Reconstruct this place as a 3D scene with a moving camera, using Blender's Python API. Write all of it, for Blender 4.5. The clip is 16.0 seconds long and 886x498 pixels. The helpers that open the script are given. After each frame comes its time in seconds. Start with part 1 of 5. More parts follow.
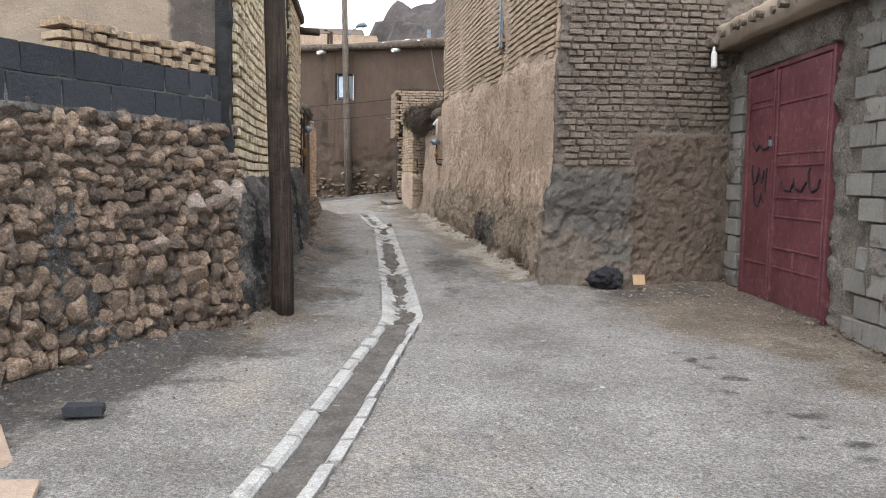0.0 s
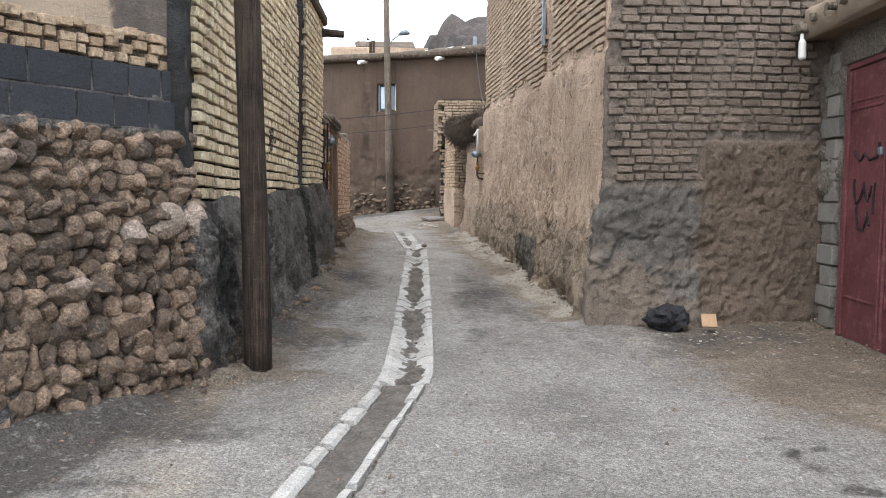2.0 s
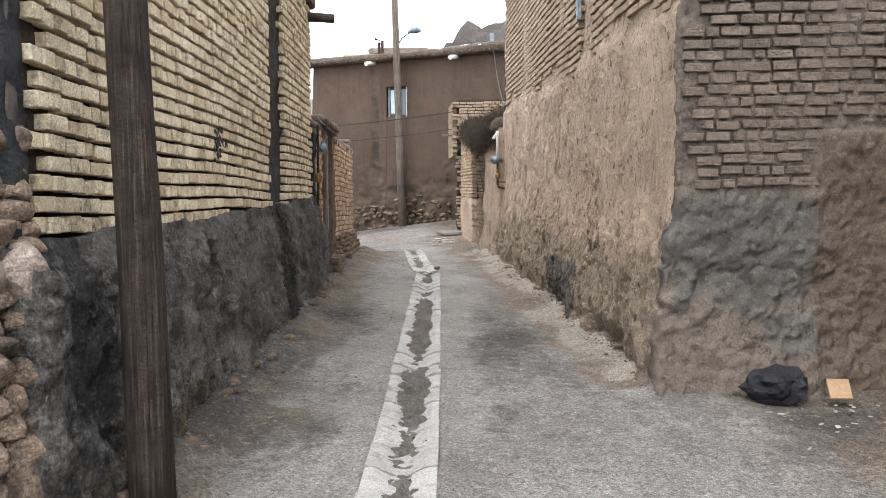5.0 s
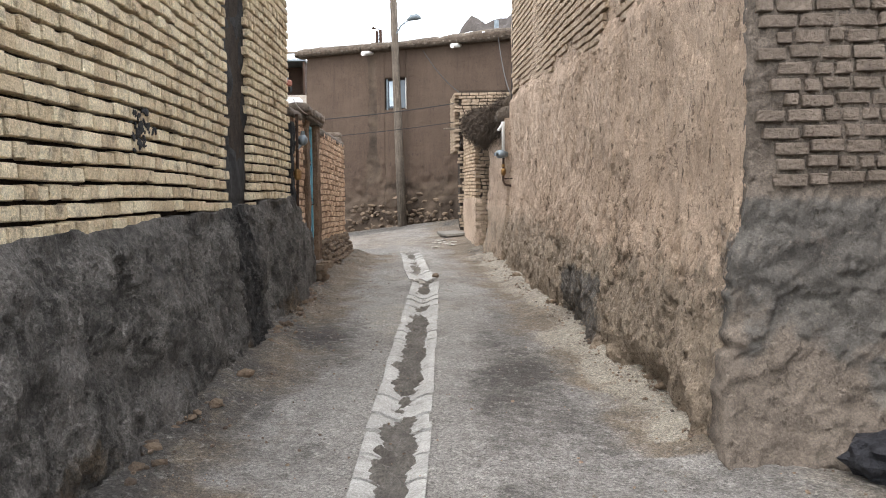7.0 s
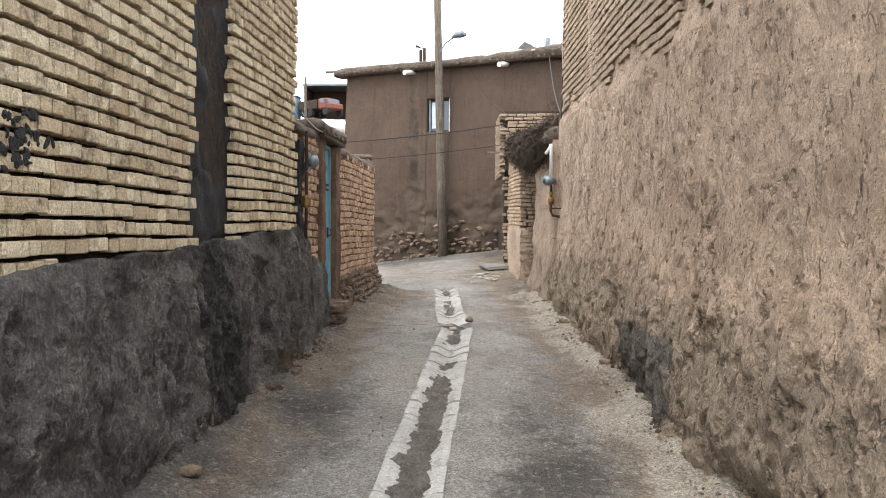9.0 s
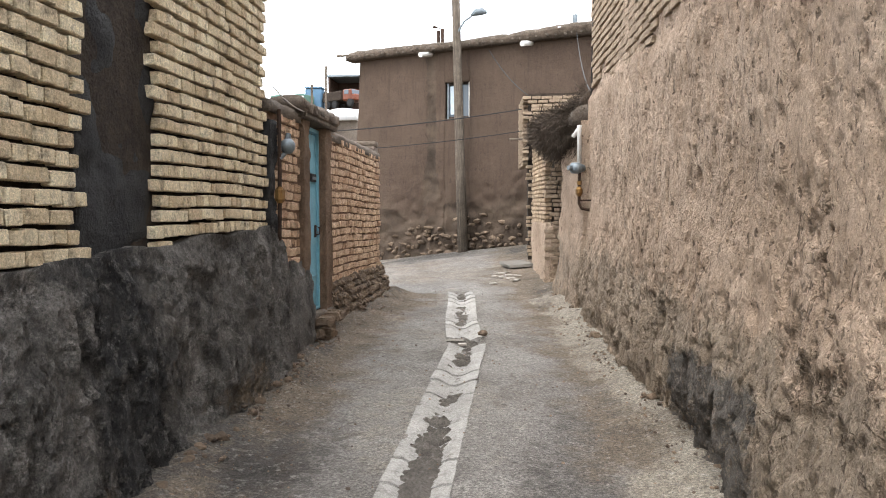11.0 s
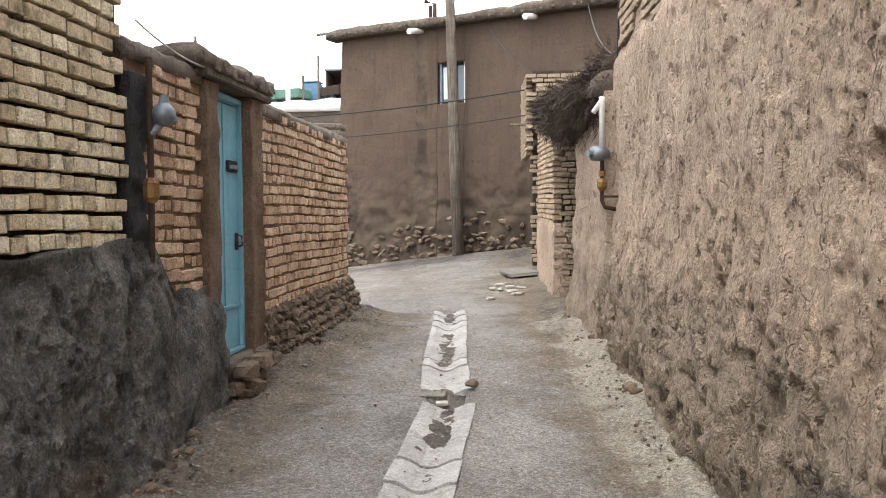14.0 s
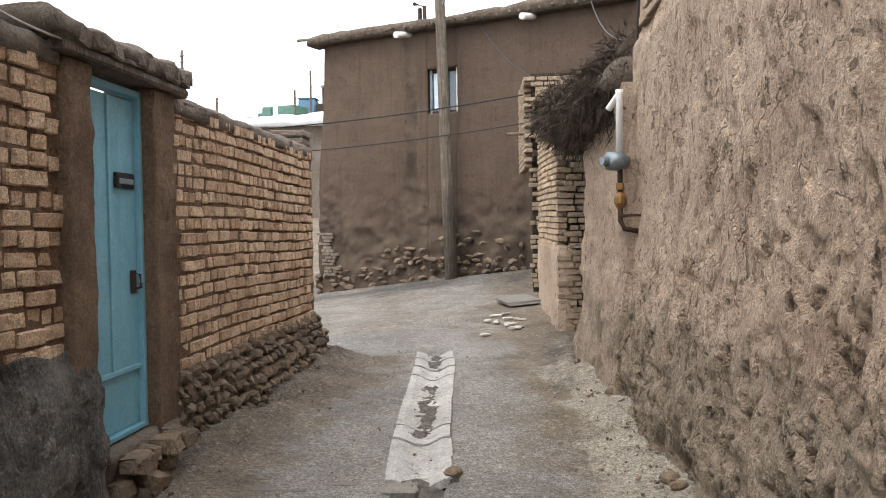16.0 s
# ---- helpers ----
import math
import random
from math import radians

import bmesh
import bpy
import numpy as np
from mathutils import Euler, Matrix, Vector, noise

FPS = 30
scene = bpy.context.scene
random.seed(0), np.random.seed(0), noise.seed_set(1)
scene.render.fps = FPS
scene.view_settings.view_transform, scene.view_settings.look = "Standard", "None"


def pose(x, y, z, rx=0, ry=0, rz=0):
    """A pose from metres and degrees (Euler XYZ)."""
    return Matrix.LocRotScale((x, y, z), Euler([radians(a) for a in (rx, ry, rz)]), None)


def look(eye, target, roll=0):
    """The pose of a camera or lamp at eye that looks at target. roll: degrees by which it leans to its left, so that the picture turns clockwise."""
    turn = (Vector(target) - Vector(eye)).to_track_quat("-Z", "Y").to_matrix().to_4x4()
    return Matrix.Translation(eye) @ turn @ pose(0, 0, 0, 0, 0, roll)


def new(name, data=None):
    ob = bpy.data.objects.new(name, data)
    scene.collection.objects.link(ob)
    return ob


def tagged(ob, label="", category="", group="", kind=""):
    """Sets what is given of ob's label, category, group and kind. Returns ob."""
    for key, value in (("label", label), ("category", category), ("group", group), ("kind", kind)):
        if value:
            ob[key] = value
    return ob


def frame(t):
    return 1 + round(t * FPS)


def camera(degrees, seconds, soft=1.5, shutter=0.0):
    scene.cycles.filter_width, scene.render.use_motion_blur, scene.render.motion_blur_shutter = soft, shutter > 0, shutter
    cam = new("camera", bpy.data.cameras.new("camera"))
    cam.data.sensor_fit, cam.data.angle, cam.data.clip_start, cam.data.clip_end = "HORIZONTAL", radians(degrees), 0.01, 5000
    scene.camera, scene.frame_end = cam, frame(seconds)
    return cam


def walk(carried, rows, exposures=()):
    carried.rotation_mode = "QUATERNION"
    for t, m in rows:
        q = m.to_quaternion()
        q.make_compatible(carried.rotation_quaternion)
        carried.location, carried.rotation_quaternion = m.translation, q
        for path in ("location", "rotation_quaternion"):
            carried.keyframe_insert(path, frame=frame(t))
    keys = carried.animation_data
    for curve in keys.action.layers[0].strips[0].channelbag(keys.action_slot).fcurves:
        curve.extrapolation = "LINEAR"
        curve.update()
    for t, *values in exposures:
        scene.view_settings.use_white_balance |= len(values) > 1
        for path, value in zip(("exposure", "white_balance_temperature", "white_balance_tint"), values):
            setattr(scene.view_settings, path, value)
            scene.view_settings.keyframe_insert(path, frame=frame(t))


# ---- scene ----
cam = camera(58.8, 16.0, 1.0)
METRES, EYE, TILT, LEAN, TURN = 12.4, 1.5, 0.0, 0.0, -6.2
ROWS = [
    (0.0, 0.0, 0.0, 0.0, 0.08, -4.92, -0.96),
    (0.5, 0.0095, 0.0307, 0.0015, 2.24, -4.13, -0.73),
    (1.0, 0.0153, 0.0646, 0.0015, 3.1, -3.8, -0.54),
    (1.5, 0.0186, 0.0942, 0.0033, 2.91, -3.79, -0.13),
    (2.0, 0.0233, 0.1262, 0.0049, 4.1, -4.02, -0.72),
    (2.5, 0.024, 0.158, 0.0063, 3.85, -3.31, -0.76),
    (3.0, 0.0243, 0.1884, 0.0062, 4.03, -3.01, -0.24),
    (3.5, 0.0244, 0.2191, 0.0075, 4.74, -3.44, -0.33),
    (4.0, 0.0211, 0.2489, 0.0088, 4.55, -3.05, 0.19),
    (6.5, 0.0125, 0.3948, 0.0125, 6.92, -3.99, 0.36),
    (7.0, 0.0119, 0.4242, 0.0132, 5.87, -3.59, 0.58),
    (7.5, 0.0126, 0.4552, 0.0146, 6.14, -4.08, 0.09),
    (8.0, 0.0084, 0.4869, 0.0167, 6.74, -3.53, 0.92),
    (8.5, 0.0097, 0.5183, 0.0182, 8.25, -2.69, 0.59),
    (9.0, 0.0129, 0.5506, 0.0204, 9.53, -1.75, -0.32),
    (11.5, 0.0063, 0.706, 0.0256, 11.7, -2.45, 0.22),
    (12.0, -0.0009, 0.739, 0.0266, 10.99, -2.4, 0.78),
    (12.5, -0.0059, 0.7706, 0.0261, 11.89, -2.23, 0.88),
    (13.0, -0.0096, 0.8031, 0.0259, 12.67, -2.54, 0.17),
    (13.5, -0.0131, 0.8347, 0.0277, 11.53, -2.87, 0.64),
    (14.0, -0.0113, 0.8675, 0.0289, 11.77, -2.65, 0.32),
    (14.5, -0.0144, 0.8995, 0.0307, 11.41, -1.93, 0.87),
    (15.0, -0.0162, 0.9297, 0.0317, 10.86, -1.4, 1.07),
    (15.5, -0.0173, 0.9614, 0.033, 11.96, -1.19, 0.25),
    (16.0, -0.0231, 0.993, 0.0339, 11.78, -1.47, 0.87),
]
walk(cam, [(t, pose(0, 0, EYE, TILT, LEAN, TURN) @ pose(METRES * x, METRES * y, METRES * z, 90 + pitch, roll, yaw)) for t, x, y, z, yaw, pitch, roll in ROWS],
     [(0.0, 0.52, 6300, 10), (4.0, 0.68, 6350, 10), (7.0, 0.75, 6500, 10), (12.0, 0.85, 6600, 10), (14.5, 0.88, 6600, 10), (15.5, 0.48, 6550, 10), (16.0, 0.62, 6650, 10)])

# ---- world, sun and exposure ----
world = bpy.data.worlds.new("overcast")
scene.world = world
world.use_nodes = True
wn, wl = world.node_tree.nodes, world.node_tree.links
wn.clear()
sky = wn.new("ShaderNodeTexSky")
sky.sky_type, sky.sun_disc, sky.sun_elevation, sky.sun_rotation = "NISHITA", False, radians(55), radians(200)
bg_sky = wn.new("ShaderNodeBackground")
bg_sky.inputs["Strength"].default_value = 0.1
wl.new(sky.outputs[0], bg_sky.inputs["Color"])
cloud = wn.new("ShaderNodeTexNoise")
cloud.inputs["Scale"].default_value, cloud.inputs["Detail"].default_value = 1.6, 5
cramp = wn.new("ShaderNodeValToRGB")
cramp.color_ramp.elements[0].color, cramp.color_ramp.elements[1].color = (0.84, 0.86, 0.9, 1), (1, 1, 1, 1)
wl.new(cloud.outputs[0], cramp.inputs[0])
bg_cloud = wn.new("ShaderNodeBackground")
bg_cloud.inputs["Strength"].default_value = 1.75
wl.new(cramp.outputs[0], bg_cloud.inputs["Color"])
both = wn.new("ShaderNodeAddShader")
wl.new(bg_sky.outputs[0], both.inputs[0])
wl.new(bg_cloud.outputs[0], both.inputs[1])
wout = wn.new("ShaderNodeOutputWorld")
wl.new(both.outputs[0], wout.inputs["Surface"])
sun_data = bpy.data.lights.new("sun", "SUN")
sun_data.energy, sun_data.angle, sun_data.color = 1.5, radians(35), (1.0, 0.96, 0.9)
sun = new("sun", sun_data)
sun.matrix_world = look((0, 0, 20), (0.35 * 10, 0.55 * 10, 20 - 14))

# ---- noise ----
def hash3(i, j, k):
    n = (i * 374761393 + j * 668265263 + k * 2147483647 + 974711) & 0xFFFFFFFF
    n = ((n ^ (n >> 13)) * 1274126177) & 0xFFFFFFFF
    return ((n ^ (n >> 16)) & 0xFFFF) / 65535.0


def vnoise(p, scale=1.0):
    p = np.asarray(p, float) * scale
    b = np.floor(p).astype(np.int64)
    f = p - b
    f = f * f * (3 - 2 * f)
    out = 0
    for a in (0, 1):
        for c in (0, 1):
            for e in (0, 1):
                w = (f[..., 0] if a else 1 - f[..., 0]) * (f[..., 1] if c else 1 - f[..., 1]) * (f[..., 2] if e else 1 - f[..., 2])
                out = out + w * hash3(b[..., 0] + a, b[..., 1] + c, b[..., 2] + e)
    return out * 2 - 1


def fbm(p, scale=1.0, octaves=4, gain=0.5):
    out, amp = 0, 1.0
    for o in range(octaves):
        out = out + amp * vnoise(np.asarray(p) + 7.3 * o, scale)
        amp, scale = amp * gain, scale * 2.03
    return out


def smooth(a, b, x):
    t = np.clip((x - a) / (b - a), 0, 1)
    return t * t * (3 - 2 * t)


def ledge(p, scale, octaves=4, width=0.10, at=0.0):
    """Flakes with steep edges: 0 where a skin has come away, 1 where it still holds."""
    return smooth(at - width, at + width, fbm(p, scale, octaves, 0.6))


# ---- materials ----
def material(name, dark, light, scale=2.5, rough=0.9, bump=0.35, grain=70, pits=0.0, speck=0.25, masks=(), pieces=0.0, stain=None, metal=0.0, streak=0.0, flake=0.0, crack=0.0, soft_edge=0.11, aggregate=0.0, split=0.0, scar=0.0):
    """A rough surface: two tones over large patches, fine grain, pits; masks are (attribute, dark, light)."""
    m = bpy.data.materials.new(name)
    m.use_nodes = True
    n, l = m.node_tree.nodes, m.node_tree.links
    bsdf = n["Principled BSDF"]
    bsdf.inputs["Roughness"].default_value, bsdf.inputs["Metallic"].default_value = rough, metal
    bsdf.inputs["Specular IOR Level"].default_value = 0.25
    geo = n.new("ShaderNodeNewGeometry")

    def noise_of(s, detail=5, rough_n=0.6, stretch=None):
        t = n.new("ShaderNodeTexNoise")
        t.inputs["Scale"].default_value, t.inputs["Detail"].default_value, t.inputs["Roughness"].default_value = s, detail, rough_n
        if stretch:
            mp = n.new("ShaderNodeMapping")
            mp.inputs["Scale"].default_value = stretch
            l.new(geo.outputs["Position"], mp.inputs["Vector"])
            l.new(mp.outputs[0], t.inputs["Vector"])
        else:
            l.new(geo.outputs["Position"], t.inputs["Vector"])
        return t.outputs[0]

    def math_of(op, a, b):
        t = n.new("ShaderNodeMath")
        t.operation = op
        for s, v in zip(t.inputs, (a, b)):
            if isinstance(v, (int, float)):
                s.default_value = v
            else:
                l.new(v, s)
        return t.outputs[0]

    def span(v, lo, hi):
        t = n.new("ShaderNodeMapRange")
        t.inputs["From Min"].default_value, t.inputs["From Max"].default_value = lo, hi
        l.new(v, t.inputs["Value"])
        return t.outputs[0]

    def mix(fac, a, b, kind="MIX"):
        t = n.new("ShaderNodeMix")
        t.data_type, t.blend_type = "RGBA", kind
        if isinstance(fac, (int, float)):
            t.inputs[0].default_value = fac
        else:
            l.new(fac, t.inputs[0])
        for s, v in ((t.inputs[6], a), (t.inputs[7], b)):
            if isinstance(v, tuple):
                s.default_value = (*v, 1)
            else:
                l.new(v, s)
        return t.outputs[2]

    big = span(noise_of(scale), 0.3, 0.7)
    if pieces:
        info = n.new("ShaderNodeObjectInfo")
        r = math_of("FRACT", math_of("ADD", info.outputs["Random"], geo.outputs["Random Per Island"]), 0)
        big = math_of("ADD", math_of("MULTIPLY", big, 1 - pieces), math_of("MULTIPLY", r, pieces))
    col = mix(big, dark, light)
    if streak:
        col = mix(math_of("MULTIPLY", span(noise_of(3, 4, 0.6, (3.5, 3.5, 0.35)), 0.5, 0.72), streak), col, tuple(0.45 * c for c in dark))
    for k, (attr, d, li) in enumerate(masks):
        a = n.new("ShaderNodeAttribute")
        a.attribute_name = attr
        hold = n.new("ShaderNodeMath")
        hold.operation, hold.use_clamp = "MULTIPLY", True
        l.new(a.outputs["Fac"], hold.inputs[0])
        hold.inputs[1].default_value = 4
        edge = math_of("ADD", a.outputs["Fac"], math_of("MULTIPLY", math_of("MULTIPLY", math_of("SUBTRACT", noise_of(5 + 2 * k, 7, 0.7), 0.5), 1.1), hold.outputs[0]))
        col = mix(span(edge, 0.51 - soft_edge, 0.51 + soft_edge), col, mix(span(noise_of(scale * 1.7), 0.3, 0.7), d, li))
    if stain:
        amount, tone = stain
        col = mix(math_of("MULTIPLY", span(noise_of(9, 8, 0.72), 0.52, 0.68), amount), col, tone)
    fine = noise_of(grain, 4, 0.7)
    # Dark grain specks; sitting in the bump's hollows, they also paint small pits' shade.
    col = mix(math_of("MULTIPLY", span(fine, 0.62, 0.35), speck), col, tuple(c * 0.3 for c in dark))
    col = mix(math_of("MULTIPLY", span(noise_of(grain * 0.45, 3), 0.56, 0.75), speck * 0.8), col, tuple(min(1, c * 1.6) for c in light))
    if aggregate:
        for size, lo, hi in ((85, 0.5, 1.5), (210, 0.45, 1.55)):
            va = n.new("ShaderNodeTexVoronoi")
            va.inputs["Scale"].default_value = size
            l.new(geo.outputs["Position"], va.inputs["Vector"])
            grit = n.new("ShaderNodeMapRange")
            grit.inputs["To Min"].default_value, grit.inputs["To Max"].default_value = 1 - aggregate * (1 - lo), 1 + aggregate * (hi - 1)
            sep = n.new("ShaderNodeSeparateColor")
            l.new(va.outputs["Color"], sep.inputs[0])
            l.new(sep.outputs[0], grit.inputs["Value"])
            vm = n.new("ShaderNodeVectorMath")
            vm.operation = "SCALE"
            l.new(col, vm.inputs[0])
            l.new(grit.outputs[0], vm.inputs["Scale"])
            col = vm.outputs[0]
    l.new(col, bsdf.inputs["Base Color"])
    h = math_of("ADD", fine, math_of("MULTIPLY", noise_of(grain * 0.22, 5), 1.6))
    if pits:
        v = n.new("ShaderNodeTexVoronoi")
        v.inputs["Scale"].default_value = 22
        l.new(geo.outputs["Position"], v.inputs["Vector"])
        h = math_of("ADD", h, math_of("MULTIPLY", span(v.outputs["Distance"], 0.0, 0.25), pits))
    if flake:
        fl = noise_of(16, 6, 0.75, (1.6, 1.6, 0.55))
        fl2 = noise_of(44, 4, 0.7, (1.5, 1.5, 0.6))
        h = math_of("ADD", h, math_of("MULTIPLY", fl2, 1.2 * flake))
        h = math_of("ADD", h, math_of("ADD", math_of("MULTIPLY", span(fl, 0.44, 0.52), 0.9 * flake), math_of("MULTIPLY", span(fl2, 0.4, 0.5), 0.55 * flake)))
        # Tiny shadows of the chips painted in: low flakes darkened, high ones lightened.
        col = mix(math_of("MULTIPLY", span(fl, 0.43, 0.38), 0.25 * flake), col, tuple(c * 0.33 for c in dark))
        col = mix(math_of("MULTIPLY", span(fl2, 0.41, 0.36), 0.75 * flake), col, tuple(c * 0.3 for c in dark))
        col = mix(math_of("MULTIPLY", span(fl2, 0.58, 0.68), 0.4 * flake), col, tuple(min(0.8, c * 1.35) for c in light))
        l.new(col, bsdf.inputs["Base Color"])
    if crack:
        wob = n.new("ShaderNodeTexNoise")
        wob.inputs["Scale"].default_value, wob.inputs["Detail"].default_value = 5, 4
        l.new(geo.outputs["Position"], wob.inputs["Vector"])
        add = n.new("ShaderNodeVectorMath")
        add.operation = "MULTIPLY_ADD"
        l.new(wob.outputs["Color"], add.inputs[0])
        add.inputs[1].default_value = (0.35, 0.35, 0.35)
        l.new(geo.outputs["Position"], add.inputs[2])
        vc = n.new("ShaderNodeTexVoronoi")
        vc.feature = "DISTANCE_TO_EDGE"
        vc.inputs["Scale"].default_value = 5.5
        mpc = n.new("ShaderNodeMapping")
        mpc.inputs["Scale"].default_value = (1, 1, 0.35)
        l.new(add.outputs[0], mpc.inputs["Vector"])
        l.new(mpc.outputs[0], vc.inputs["Vector"])
        line = math_of("MULTIPLY", span(vc.outputs["Distance"], 0.03, 0.008), span(noise_of(2.2, 3), 0.48, 0.58))
        col = mix(math_of("MULTIPLY", line, 0.8 * crack), col, tuple(c * 0.25 for c in dark))
        l.new(col, bsdf.inputs["Base Color"])
        h = math_of("SUBTRACT", h, math_of("MULTIPLY", line, 1.2 * crack))
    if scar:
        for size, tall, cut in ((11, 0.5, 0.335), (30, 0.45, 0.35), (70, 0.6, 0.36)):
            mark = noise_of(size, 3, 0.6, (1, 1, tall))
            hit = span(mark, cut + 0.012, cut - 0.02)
            # Scars get a dark colour that stands in for the shade inside them.
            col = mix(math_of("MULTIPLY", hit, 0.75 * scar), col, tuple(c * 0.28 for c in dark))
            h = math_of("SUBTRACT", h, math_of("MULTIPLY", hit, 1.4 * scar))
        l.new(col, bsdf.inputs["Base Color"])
    if split:
        fibre = noise_of(22, 6, 0.75, (3, 3, 0.09))
        col = mix(math_of("MULTIPLY", span(fibre, 0.47, 0.36), split), col, tuple(c * 0.2 for c in dark))
        col = mix(math_of("MULTIPLY", span(fibre, 0.53, 0.66), split), col, tuple(min(1, c * 1.7) for c in light))
        l.new(col, bsdf.inputs["Base Color"])
        h = math_of("ADD", h, math_of("MULTIPLY", span(fibre, 0.34, 0.5), 1.5 * split))
    b = n.new("ShaderNodeBump")
    b.inputs["Strength"].default_value, b.inputs["Distance"].default_value = min(1, bump * 1.5), 0.05
    l.new(h, b.inputs["Height"])
    l.new(b.outputs[0], bsdf.inputs["Normal"])
    return m


